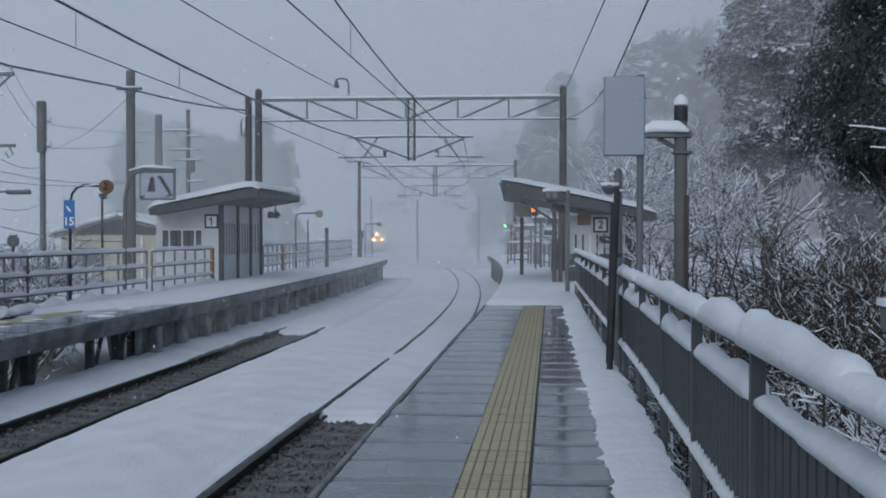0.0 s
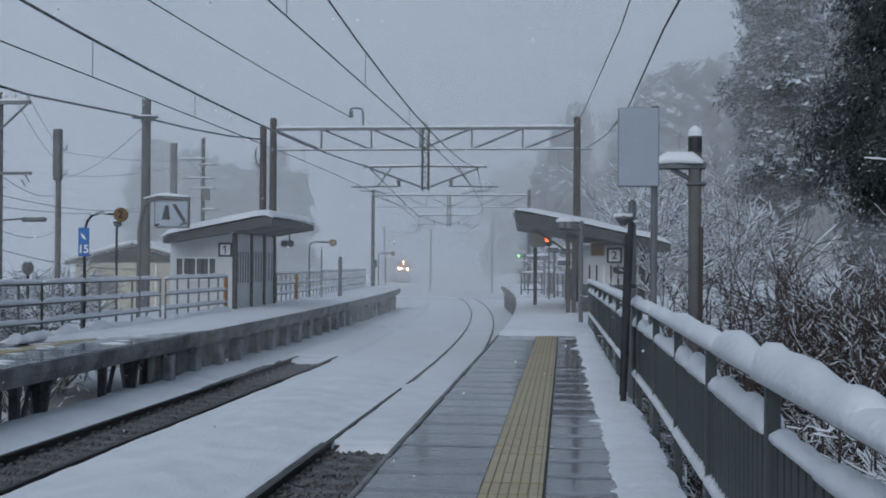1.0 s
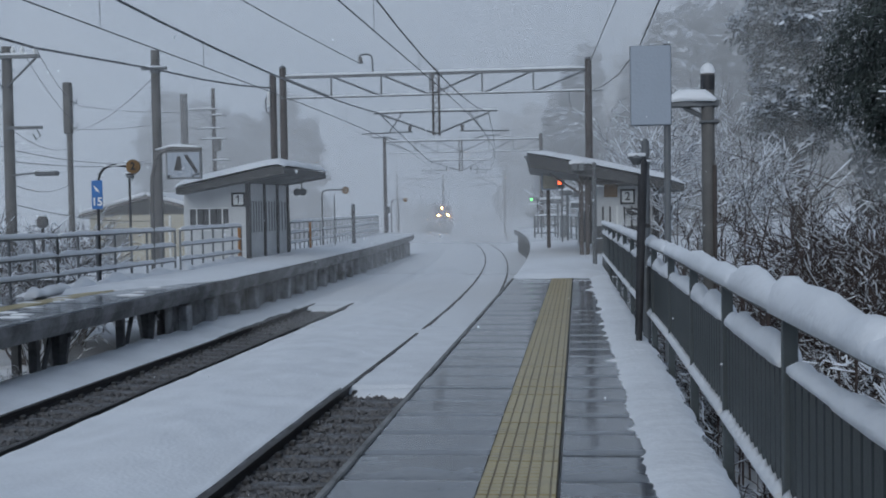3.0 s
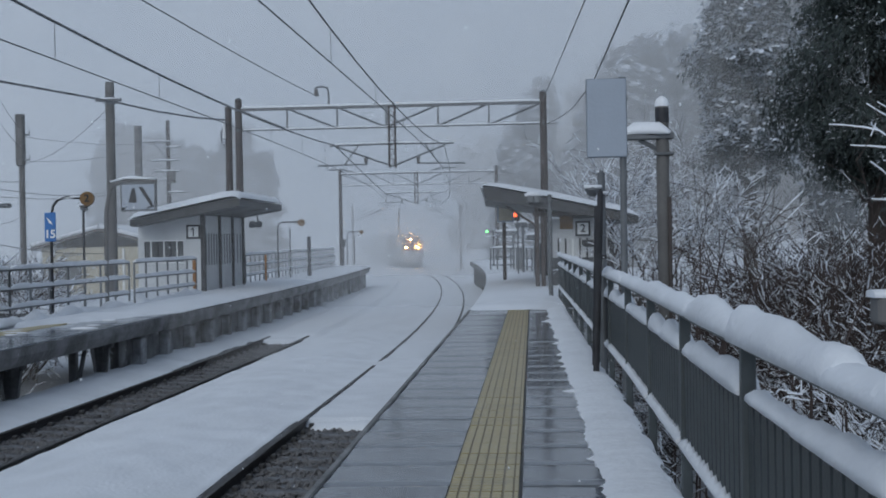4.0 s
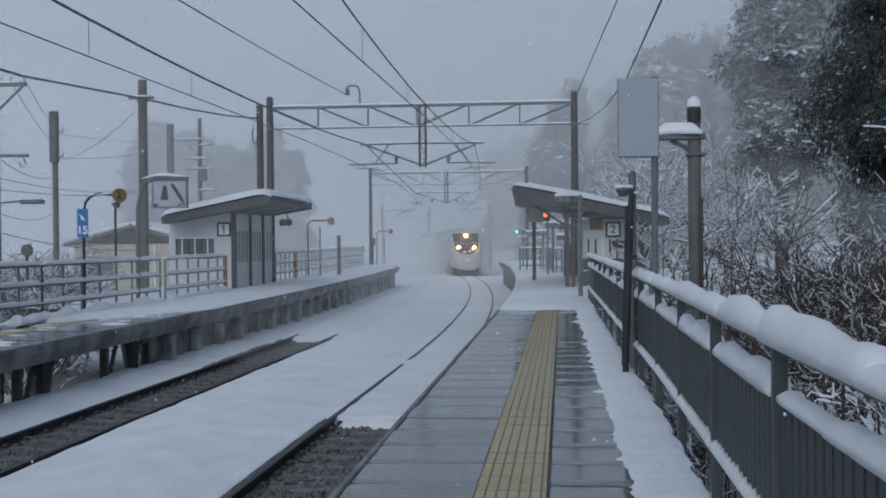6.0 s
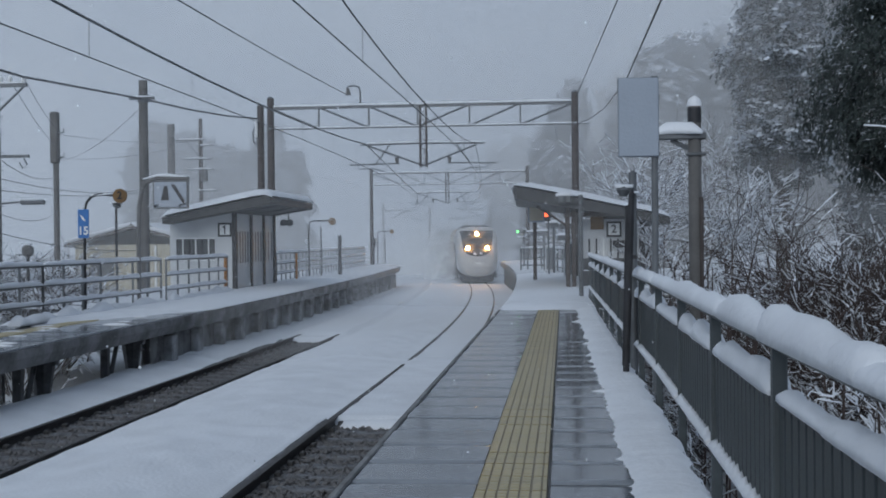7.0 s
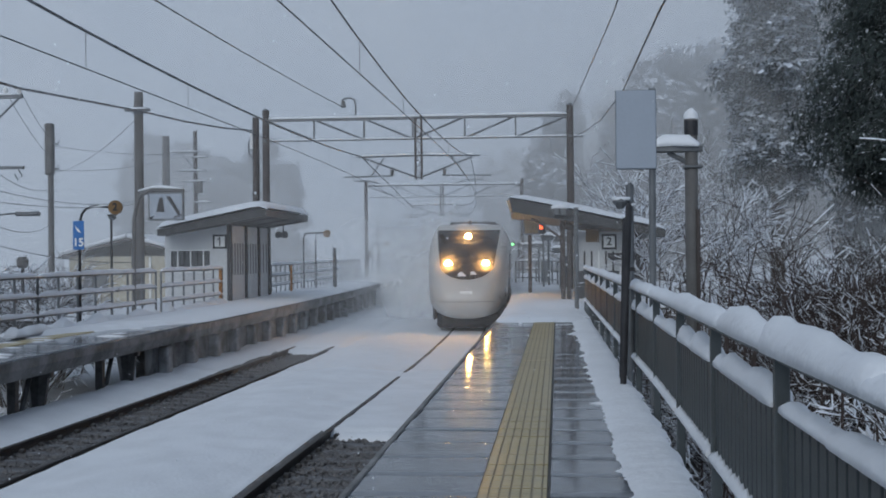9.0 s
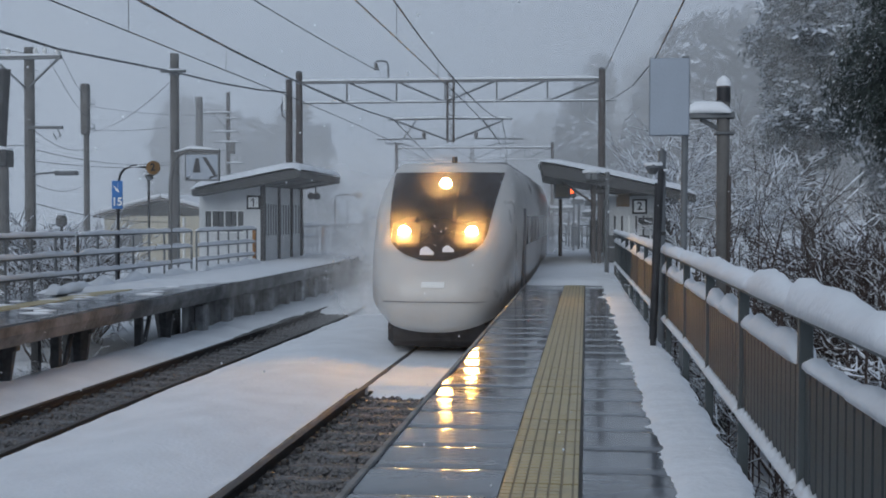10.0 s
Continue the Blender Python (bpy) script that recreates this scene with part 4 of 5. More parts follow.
# ---- shelter on the camera's platform ----
def shelter_two():
    h = thing("platform_shelter", 0, 0, 0, "open-fronted platform shelter with a sloping snow-covered roof", "shelter")
    bm = bmesh.new()
    pr = [(-1.36, 2.90), (-1.28, 2.50), (2.86, 1.78), (2.86, 1.98)]
    rows = [[bm.verts.new((x + (bend(y) * 1.0 if y > 36 else 0), y, z)) for x, z in pr] for y in (33.4, 37, 40.5)]
    for a, b in zip(rows, rows[1:]):
        for k in range(4):
            bm.faces.new((a[k], a[(k + 1) % 4], b[(k + 1) % 4], b[k]))
    bm.faces.new(rows[0][::-1])
    bm.faces.new(rows[-1])
    bmesh.ops.recalc_face_normals(bm, faces=bm.faces[:])
    part("roof", bm, EAVE, h, "dark sloping roof with a raised front edge")
    for x, y in ((0.1, 33.75), (0.26, 33.8), (0.1, 39.8), (-0.95, 39.9)):
        part("post", box(x - 0.06, x + 0.06, y - 0.06, y + 0.06, -0.03, 2.3, 0.01), BROWN_POLE, h)
    part("wall", box(0.45, 2.15, 34.5, 34.6, 0.85, 1.95), WALL, h)
    for i, x in enumerate(steps(0.5, 2.1, 0.2)):
        part("bar", box(x - 0.025, x + 0.025, 34.48, 34.53, 0.5, 1.4), DARK_STEEL if i % 3 else WHITE, h)
    part("window", box(0.5, 2.1, 34.535, 34.56, 0.0, 0.85), GLASS, h)
    part("wall", box(2.15, 2.25, 34.5, 39.8, -0.4, 1.9), WALL, h)
    part("wall", box(0.45, 2.15, 39.7, 39.8, -0.03, 1.9), WALL, h)
    part("corner_post", box(2.1, 2.25, 34.4, 34.5, -0.4, 1.95), DARK_STEEL, h)
    part("beam", box(0.0, 2.3, 33.7, 33.8, 2.02, 2.14, 0.01), BROWN_POLE, h)
    for x in (0.48, 1.2, 2.02):
        part("mullion", box(x - 0.03, x + 0.03, 34.46, 34.5, -0.03, 0.85), STEEL, h)
    part("brace", tube([(0.1, 33.75, 1.75), (-0.75, 33.75, 2.32)], 0.035, 6), BROWN_POLE, h)
    sign = part("number_sign", box(1.18, 1.6, 34.44, 34.49, 1.45, 1.88), BLACK, h, "white square platform sign with black number two")
    part("sign_face", box(1.235, 1.545, 34.434, 34.439, 1.505, 1.825), WHITE, sign)
    text("2", 0.32, BLACK, sign, pose(1.39, 34.43, 1.665, 90))
    part("notice_board", box(0.74, 1.11, 34.45, 34.49, 1.66, 2.02), BROWN, h, "faded brown notice")
    part("notice_board", box(1.35, 1.75, 34.42, 34.47, 1.15, 1.35), DARK_STEEL, h)
    b2 = part("hanging_sign", box(-1.15, -0.62, 39.3, 39.36, 1.95, 2.55), BOARD, h, "hanging beige sign")
    part("sign_face", box(-1.1, -0.67, 39.292, 39.299, 2.0, 2.5), BEIGE, b2)
    bm = bmesh.new()
    v = []
    for y in steps(33.3, 40.6, 0.3):
        row = []
        for u in (0, 0.01, 0.04, 0.12, 0.3, 0.5, 0.7, 0.88, 0.96, 0.99, 1):
            x = -1.40 + 4.3 * u
            e = min(1, 0.05 + 9 * min(u, 1 - u)) ** 0.5 * min(1, 0.1 + 4 * min(y - 33.3, 40.6 - y)) ** 0.5
            row.append(bm.verts.new((x + (bend(y) if y > 36 else 0), y, 2.90 - (x + 1.36) * 0.218 - 0.03 + 0.21 * e * (1 + 0.2 * noise.noise((x, y, 9))))))
        v.append(row)
    for a, b in zip(v, v[1:]):
        for k in range(10):
            bm.faces.new((a[k], a[k + 1], b[k + 1], b[k])).smooth = True
    tagged(put("roof_snow", bm, SNOW), "smooth snow lying on the shelter roof", "snow", "roof snow")


shelter_two()
s = thing("platform_post", 0.39, 29, 0, "slim grey post with a bracket and snow-capped lamps", "post")
part("post", tube([(0, 0, -0.03), (0, 0, 2.45)], 0.055, 10), STEEL, s)
part("bracket", box(-0.5, 0.05, -0.04, 0.04, 2.18, 2.26, 0.01), DARK_STEEL, s)
for x in (-0.45, -0.3):
    part("camera_box", box(x - 0.07, x + 0.07, -0.2, 0.1, 2.26, 2.44, 0.02), STEEL, s)
snow_on([(-0.2, 28.95, 2.43), (0.24, 28.95, 2.43)], 0.34, 0.2, 31)
snow_on([(0.3, 29, 2.45), (0.48, 29, 2.45)], 0.12, 0.05, 32)
s = thing("signal", -0.68, 46, 0, "platform signal with a lit red lamp and dark hood", "signal")
part("post", tube([(0.1, 0, 0), (0.1, 0, 2.1)], 0.035, 8), STEEL, s)
part("housing", box(-0.19, 0.2, -0.1, 0.15, 2.08, 2.54, 0.03), DARK_STEEL, s)
part("lens", box(-0.085, 0.085, -0.115, -0.105, 2.24, 2.42), RED_LAMP, s, "glowing red lamp")
s = thing("signal", -2.25, 60, 0, "small signal with a lit green lamp on a slim post", "signal")
part("post", tube([(0.3, 0, -0.5), (0.3, 0, 1.9)], 0.04, 8), DARK_STEEL, s)
part("arm", tube([(0.3, 0, 1.75), (0, 0, 1.75)], 0.03, 6), DARK_STEEL, s)
part("lens", tube([(0, -0.06, 1.78), (0, -0.02, 1.78)], 0.055, 12), GREEN_LAMP, s, "glowing green lamp")
for x, y, zt in ((-0.2, 43, 1.9), (-0.75, 48, 2.0), (-1.2, 52, 1.7), (-1.7, 56, 1.7), (-0.3, 47, 1.5)):
    s = thing("snowy_post", x + 0.35, y, 0, "platform post with a fitting heaped with snow", "post", "far platform posts")
    part("post", tube([(0, 0, -0.03), (0, 0, zt)], 0.045, 8), STEEL, s)
    part("fitting", box(-0.3, 0.2, -0.12, 0.12, zt - 0.15, zt + 0.05, 0.03), STEEL, s)
    snow_on([(x + 0.0, y, zt + 0.05), (x + 0.6, y, zt + 0.05)], 0.35, 0.16, y)
for x, y, w, zt in ((0.15, 42.2, 0.32, 1.35), (-0.55, 50.0, 0.4, 1.15)):
    s = thing("platform_cabinet", x, y, -0.03, "pale steel equipment cabinet heaped with snow", "cabinet", "platform cabinets")
    part("body", box(-w / 2, w / 2, -0.2, 0.2, 0.12, zt, 0.02), WALL, s)
    part("door", box(-w / 2 + 0.03, w / 2 - 0.03, -0.212, -0.2, 0.2, zt - 0.08, 0.004), STEEL, s)
    for sx in (-1, 1):
        part("leg", box(sx * (w / 2 - 0.04) - 0.02, sx * (w / 2 - 0.04) + 0.02, -0.15, 0.15, 0, 0.12), DARK_STEEL, s)
    snow_on([(x - w / 2, y, zt - 0.04), (x + w / 2, y, zt - 0.04)], 0.45, 0.16, y, "deep cap of snow on an equipment cabinet", "snow caps")
f = thing("far_railing", 0, 0, 0, "low snow-topped railing on the far platform end", "fence")
for a, b in (((-1.9, 54), (-0.7, 54.2)), ((-0.7, 54.2), (0.15, 47)), ((0.15, 47), (0.35, 41))):
    for z in (1.0, 0.6, 0.25):
        part("rail", tube([(*a, z), (*b, z)], 0.03, 6), FENCE, f)
    for k in steps(0, 1, 0.25):
        part("post", tube([(a[0] + (b[0] - a[0]) * k, a[1] + (b[1] - a[1]) * k, -0.03), (a[0] + (b[0] - a[0]) * k, a[1] + (b[1] - a[1]) * k, 1.0)], 0.035, 6), FENCE, f)
    snow_on([(*a, 1.02), (*b, 1.02)], 0.12, 0.08, a[1])

# ---- posts along the near fence ----
s = thing("blank_sign", 0.82, 11.5, 0, "blank grey sign board seen from behind on a steel post", "sign")
part("post", tube([(0, 0, -0.03), (0.015, 0, 2.92)], 0.032, 12), STEEL, s)
part("board", box(-0.325, 0.045, -0.06, -0.035, 2.17, 2.90, 0.008), BOARD, s)
part("rim", box(-0.33, 0.05, -0.035, -0.02, 2.165, 2.905), STEEL, s)
for z in (2.35, 2.72):
    part("clamp", box(-0.05, 0.06, -0.04, 0.04, z - 0.02, z + 0.02), STEEL, s)
s = thing("iron_post", 0.63, 12.6, 0, "dark rusted iron post with a rounded top, leaning slightly", "post")
part("post", tube([(-0.03, 0, -0.03), (0.045, 0, 1.86), (0.047, 0, 1.9)], [0.034, 0.034, 0.02], 10), DARK_STEEL, s)
part("post", tube([(-0.035, 0.09, 0.1), (0.015, 0.09, 1.75)], 0.03, 10), DARK_STEEL, s)
part("bracket", box(0.0, 0.1, 0.0, 0.1, 1.2, 1.24), DARK_STEEL, s)
s = thing("lamp_post", 0.72, 13.2, 0, "grey post carrying a snow-capped shaded lamp", "lamp")
part("post", tube([(0, 0, -0.03), (0, 0, 2.14)], 0.042, 12), STEEL, s)
part("shade", tube([(-0.1, -0.05, 1.86), (-0.1, -0.05, 1.93), (-0.1, -0.05, 1.97)], [0.035, 0.085, 0.06], 14), STEEL, s)
part("arm", tube([(0, 0, 1.9), (-0.1, -0.05, 1.95)], 0.015, 6), STEEL, s)
snow_on([(0.53, 13.15, 1.96), (0.72, 13.15, 1.96)], 0.17, 0.11, 40)
snow_on([(0.67, 13.2, 2.13), (0.77, 13.2, 2.13)], 0.09, 0.05, 42)
snow_on([(0.68, 13.15, 1.90), (0.78, 13.15, 1.90)], 0.1, 0.06, 41)
s = thing("concrete_post", 1.57, 15, 0, "thick grey post with a steel bracket, capped with snow", "post")
part("shaft", tube([(0, 0, -1.6), (0, 0, 3.0)], 0.078, 18), POLE, s)
part("collar", tube([(0, 0, 2.80), (0, 0, 2.98)], 0.084, 18), DARK_STEEL, s)
part("bracket", box(-0.45, 0.13, -0.09, 0.09, 2.60, 2.68, 0.01), STEEL, s)
part("gusset", tube([(-0.28, 0, 2.60), (-0.02, 0, 2.46)], 0.03, 6), STEEL, s)
part("ring", box(-0.1, 0.13, -0.1, 0.1, 2.40, 2.44, 0.01), STEEL, s)
part("conduit", tube([(0.06, -0.07, -1), (0.07, -0.07, 1.9)], 0.025, 8), BROWN_POLE, s)
snow_on([(1.08, 15, 2.67), (1.3, 15, 2.68), (1.66, 14.93, 2.67)], 0.22, 0.15, 44, lumps=0.12, step=0.06)
tagged(put("snow_strip", tube([(1.57, 15, 3.0), (1.57, 15, 3.04), (1.57, 15, 3.09), (1.57, 15, 3.13)], [0.082, 0.09, 0.07, 0.02], 16), SNOW, True), "round cap of snow on a post", "snow", "snow on steelwork")
s = thing("wooden_post", 1.10, 3.62, 0, "weathered greenish wooden post with a dark blue foot", "post")
part("shaft", tube([(0, 0, 0.95), (0, 0, 3.2)], 0.075, 14), material("weathered_wood", (0.13, 0.125, 0.09), 0.8, vary=0.5, scale=3, fine=60), s)
part("foot", tube([(0, 0, -1.6), (0, 0, 0.95)], 0.077, 14), material("blue_foot", (0.02, 0.04, 0.07), 0.6), s, "dark blue painted foot")
part("box", box(-0.14, -0.06, -0.05, 0.05, 1.16, 1.24, 0.01), POLE, s)
snow_on([(0.95, 3.62, 1.25), (1.05, 3.62, 1.25)], 0.12, 0.05, 45)

# ---- house beyond the side platform ----
h = thing("house", 0, 0, 0, "beige low house with a snow-covered gable roof", "house")
HX, HY, HW = -18.1, 50.0, 2.6
part("wall", box(HX - HW, HX + HW, HY, HY + 5, -2.3, 1.35), BEIGE, h)
bm = bmesh.new()
bm.faces.new([bm.verts.new(p) for p in ((HX - HW, HY, 1.35), (HX + HW, HY, 1.35), (HX, HY, 2.0))])
bmesh.ops.solidify(bm, geom=bm.faces[:], thickness=-0.1)
part("gable", bm, BEIGE, h)
for sx in (-1, 1):
    for name_, up, thick, mat in (("roof", 2.04, 0.10, SHINGLE), ("roof_snow", 2.16, 0.16, SNOW)):
        bm = bmesh.new()
        far_x = HX + sx * (HW + 0.35)
        lo = [bm.verts.new(p) for p in ((HX, HY - 0.35, up), (far_x, HY - 0.35, up - 0.76), (far_x, HY + 5.3, up - 0.76), (HX, HY + 5.3, up))]
        hi = [bm.verts.new(v.co + Vector((0, 0, thick))) for v in lo]
        bm.faces.new(lo)
        bm.faces.new(hi)
        for k in range(4):
            bm.faces.new((lo[k], lo[(k + 1) % 4], hi[(k + 1) % 4], hi[k]))
        bmesh.ops.recalc_face_normals(bm, faces=bm.faces[:])
        if mat is SNOW:
            bmesh.ops.bevel(bm, geom=bm.edges[:], offset=0.05, segments=2, affect="EDGES")
            tagged(put("roof_snow", bm, SNOW), "thick snow lying on the house roof", "snow", "roof snow")
        else:
            part("roof", bm, mat, h)
part("downpipe", box(HX + 0.9, HX + 0.98, HY - 0.08, HY, -2, 1.3), WHITE, h)
part("window", box(HX - 1.9, HX - 0.9, HY - 0.05, HY, 0.0, 0.8), GLASS, h)


# ---- trees and brush ----
def mesh_from(name, verts, faces, kinds, mats):
    me = bpy.data.meshes.new(name)
    me.from_pydata(verts, [], faces)
    for m in mats:
        me.materials.append(m)
    me.polygons.foreach_set("material_index", kinds)
    return me


def cedar_crown(seed, height, radius, start, tufts, snow, size, blunt=0.6, stout=1.0):
    """Hanging tufts of needles set all round the trunk on drooping boughs; the upper sprigs of many tufts carry snow."""
    rnd = random.Random(seed)
    verts, faces, kinds = [], [], []

    def sprig(p, d, length, width, kind):
        side = d.cross(Vector((rnd.uniform(-0.4, 0.4), rnd.uniform(-0.4, 0.4), 1))).normalized() * width
        i = len(verts)
        verts.extend([p - side * 0.5, p + d * length * 0.5 - side, p + d * length, p + d * length * 0.5 + side])
        faces.append((i, i + 1, i + 2, i + 3))
        kinds.append(kind)

    per = 36
    for _ in range(tufts // per):
        k = rnd.random()
        z = start + (height - start) * k
        lobes = 0.86 + 0.16 * math.sin(z * 1.9 + seed) + 0.10 * math.sin(z * 4.3 + seed * 2)
        reach = radius * (1 - k ** 1.5) ** blunt * lobes * min(1.0, 0.6 + 3.5 * k) + 0.1
        a = rnd.uniform(0, 2 * math.pi)
        r = reach * rnd.uniform(0.40, 1.1) ** 0.5
        d = Vector((math.cos(a), math.sin(a), 0))
        side = Vector((-d.y, d.x, 0))
        tip = d * r + Vector((0, 0, z - 0.25 * r))
        long, wide = 0.55 * reach + 0.1, (0.10 + 0.05 * rnd.random()) * radius
        laden = rnd.random() < 0.2 + snow * 0.8
        for _ in range(per):
            u = rnd.random()
            high = rnd.gauss(0, 0.5)
            p = tip - d * long * u + side * rnd.gauss(0, 1) * wide + Vector((0, 0, 0.35 * long * u + high * wide * (1.0 if high > 0 else 1.7)))
            big = size * rnd.uniform(0.7, 1.3)
            for n in range(9):
                off = Vector((rnd.gauss(0, 0.4), rnd.gauss(0, 0.4), rnd.gauss(0, 0.4))) * big
                w = (d * rnd.uniform(0.0, 0.9) + Vector((rnd.uniform(-0.6, 0.6), rnd.uniform(-0.6, 0.6), -0.8 + rnd.uniform(-0.5, 0.5)))).normalized()
                sprig(p + off, w, big * rnd.uniform(0.5, 0.9), big * rnd.uniform(0.05, 0.10) * stout, 0)
                if laden and high > (0.05 if snow < 0.8 else -0.35) and rnd.random() < snow:
                    flat = (d + Vector((rnd.uniform(-0.9, 0.9), rnd.uniform(-0.9, 0.9), rnd.uniform(-0.55, 0.1)))).normalized()
                    sprig(p + off + Vector((0, 0, 0.2 * big)), flat, big * rnd.uniform(0.4, 0.7), big * rnd.uniform(0.09, 0.18) * stout * (1.6 if snow > 0.8 else 1.0), 1)
    return verts, faces, kinds


def cedar(x, y, z, seed, height, radius, start, tufts, snow, size, label, mat, group, blunt=0.6, stout=1.0):
    t = thing("cedar_tree", x, y, z, label, "tree", group)
    bm = tube([(0, 0, -1.0), (0.05, 0, height * 0.4), (0, 0.05, height * 0.97)], [0.035 * height * 0.5, 0.022 * height * 0.5, 0.02], 9)
    part("trunk", bm, BARK, t)
    me = mesh_from("crown", *cedar_crown(seed, height, radius, start, tufts, snow, size, blunt, stout), [mat, SNOW_TREE])
    c = new("crown", me)
    c.parent = t
    return t


cedar(6.75, 24.5, -1.2, 3, 15, 2.3, 3.9, 19000, 0.45, 0.17, "tall dark cedar with snow on its drooping boughs", NEEDLE, "near cedars")
cedar(8.7, 24.5, -1.2, 5, 13, 2.6, 3.3, 10000, 0.4, 0.18, "dense dark cedar at the edge of the wood", NEEDLE, "near cedars")
cedar(8.75, 50, -1.0, 8, 19, 2.6, 5.0, 6500, 0.95, 0.36, "cedar thickly covered with snow, bare lower trunk", FAR_NEEDLE, "near cedars", 0.6, 1.7)
cedar(14.0, 56, -0.5, 9, 21, 3.0, 2.0, 3500, 0.8, 0.5, "tall snow-dusted cedar at the wood's edge", FAR_NEEDLE, "near cedars", 0.6, 1.7)
cedar(7.3, 20.5, -1.2, 6, 9, 1.9, 2.7, 8000, 0.25, 0.16, "dark low-branched cedar above the thicket", NEEDLE, "near cedars")
far = [cedar(200, 200, 0, 20 + i, 15, 2.1 + 0.5 * i, 0.6, 1500, 0.9, 0.75, "distant cedar dusted with snow on the hillside", FAR_NEEDLE, "hillside cedars", (1.1, 0.95, 0.8)[i], 2.2) for i in range(3)]
rnd = random.Random(11)
spots = []
for i in range(135):
    y = rnd.uniform(99, 165)
    slope = rnd.uniform(-0.035, 0.31) if i % 3 else rnd.uniform(0.06, 0.26)
    x = slope * y + 1.5
    crest = 0.108 + 0.45 * max(0, slope) + rnd.uniform(-0.075, 0.02)
    spots.append((x, y, (1.45 + crest * y - ground_height(x, y)) / 15))
for i in range(16):
    spots.append((rnd.uniform(-13, 12), rnd.uniform(216, 240), rnd.uniform(0.95, 1.4)))
for i in range(24):
    spots.append((-50 + 17.5 * i / 23 + rnd.uniform(-0.7, 0.7), rnd.uniform(134, 148), rnd.uniform(0.75, 1.2)))
for i, (x, y, k) in enumerate(spots):
    g = far[2 - i % 2 if i > 150 else i % 3]
    m = pose(x, y, ground_height(x, y) - 0.3, 0, 0, rnd.uniform(0, 360))
    if i < 3:
        g.matrix_basis = m
        continue
    c = copy_thing(g, m)
    w = 0.35 * k + (0.8 if i > 150 else 0.55)
    c.scale = (w, w, k)


def twigs(seed, height, spread, stems, thin, depth=4, snow=0.75, lean=0.5):
    """A bare bush or tree: forking three-sided branches, snow lying along the flatter ones."""
    rnd = random.Random(seed)
    sets = (([], [], []), ([], [], []))

    def bar(a, b, r0, r1, kind, level):
        verts, faces, kinds = sets[min(level, 1)]
        d = (b - a).normalized()
        s = d.cross(Vector((0.3, 0.2, 0.93))).normalized()
        u = s.cross(d)
        i = len(verts)
        for p, r in ((a, r0), (b, r1)):
            verts.extend([p + s * r, p - s * r * 0.5 + u * r * 0.87, p - s * r * 0.5 - u * r * 0.87])
        for k in range(3):
            faces.append((i + k, i + (k + 1) % 3, i + 3 + (k + 1) % 3, i + 3 + k))
            kinds.append(kind)

    def grow(p, d, length, r, level):
        n = 3
        for k in range(n):
            d = (d + Vector((rnd.uniform(-1, 1), rnd.uniform(-1, 1), rnd.uniform(-0.6, 0.7))) * 0.22).normalized()
            q = p + d * length / n
            bar(p, q, r, r * 0.8, 0, level)
            if abs(d.z) < 0.93 and rnd.random() < snow:
                w = min(0.05, max(r * 1.25, thin * 1.4)) * rnd.uniform(0.8, 1.3)
                up = Vector((0, 0, r * 0.6 + w * 0.55))
                bar(p + up, q + up, w, w * 0.8, 1, level)
            r *= 0.8
            p = q
            if level < depth and (k > 0 or level > 0):
                for _ in range(rnd.choice((1, 2, 2))):
                    e = (d + Vector((rnd.uniform(-1, 1), rnd.uniform(-1, 1), rnd.uniform(-0.7, 0.6))) * 0.9).normalized()
                    grow(p, e, length * rnd.uniform(0.45, 0.72), max(thin, r * 0.62), level + 1)

    for _ in range(stems):
        a = rnd.uniform(0, 2 * math.pi)
        base = Vector((math.cos(a), math.sin(a), 0)) * rnd.uniform(0, spread * 0.3)
        d = Vector((math.cos(a) * lean, math.sin(a) * lean, 1)).normalized()
        grow(base, d, height * rnd.uniform(0.4, 0.65), 0.012 * height * rnd.uniform(0.6, 1), 0)
    return [mesh_from("twigs", *s, [TWIG, SNOW_TREE]) for s in sets]


def planted(name, me, x, y, z, k, turn, label, category, group):
    t = thing(name, x, y, z, label, category, group, turn)
    t.scale = (k, k, k)
    for name_, data in zip(("trunk", "crown"), me):
        b = new(name_, data)
        b.parent = t
    return t


leafless = [twigs(30 + i, 7.0, 1.0, 2, 0.013, 3, 0.97, 0.35) for i in range(4)]
rnd = random.Random(5)
for x, y, k in ((1.9, 43, 0.95), (3.2, 40, 1.05), (4.6, 46, 1.1), (3.6, 33, 0.7), (2.6, 52, 1.1), (6.3, 52, 1.1), (1.6, 58, 1.0), (4.4, 60, 1.2), (0.9, 66, 1.0), (7.6, 57, 1.2), (2.9, 27, 0.62), (6.5, 15.6, 0.8)):
    planted("bare_tree", rnd.choice(leafless), x, y, -1.7, k, rnd.uniform(0, 360), "leafless tree with snow lying along every branch", "tree", "bare trees")
for x, y, k in ((-17.5, 40, 0.55), (-19.5, 44, 0.6), (-15.8, 38, 0.5), (-16.5, 33, 0.5), (-18.5, 36, 0.55), (-22, 50, 0.6), (-14.2, 35, 0.4), (-21, 42, 0.6), (-14.6, 31.5, 0.5), (-16.2, 31, 0.55), (-15.2, 33.5, 0.6), (-17.2, 35, 0.6), (-13.2, 29, 0.4)):
    planted("bare_tree", rnd.choice(leafless), x, y, -2.2, k, rnd.uniform(0, 360), "low snow-laden tree behind the side platform", "tree", "low trees")
bush = [twigs(50 + i, 2.0, 0.8, 7, 0.006, 3, 0.6, 0.7) for i in range(4)]
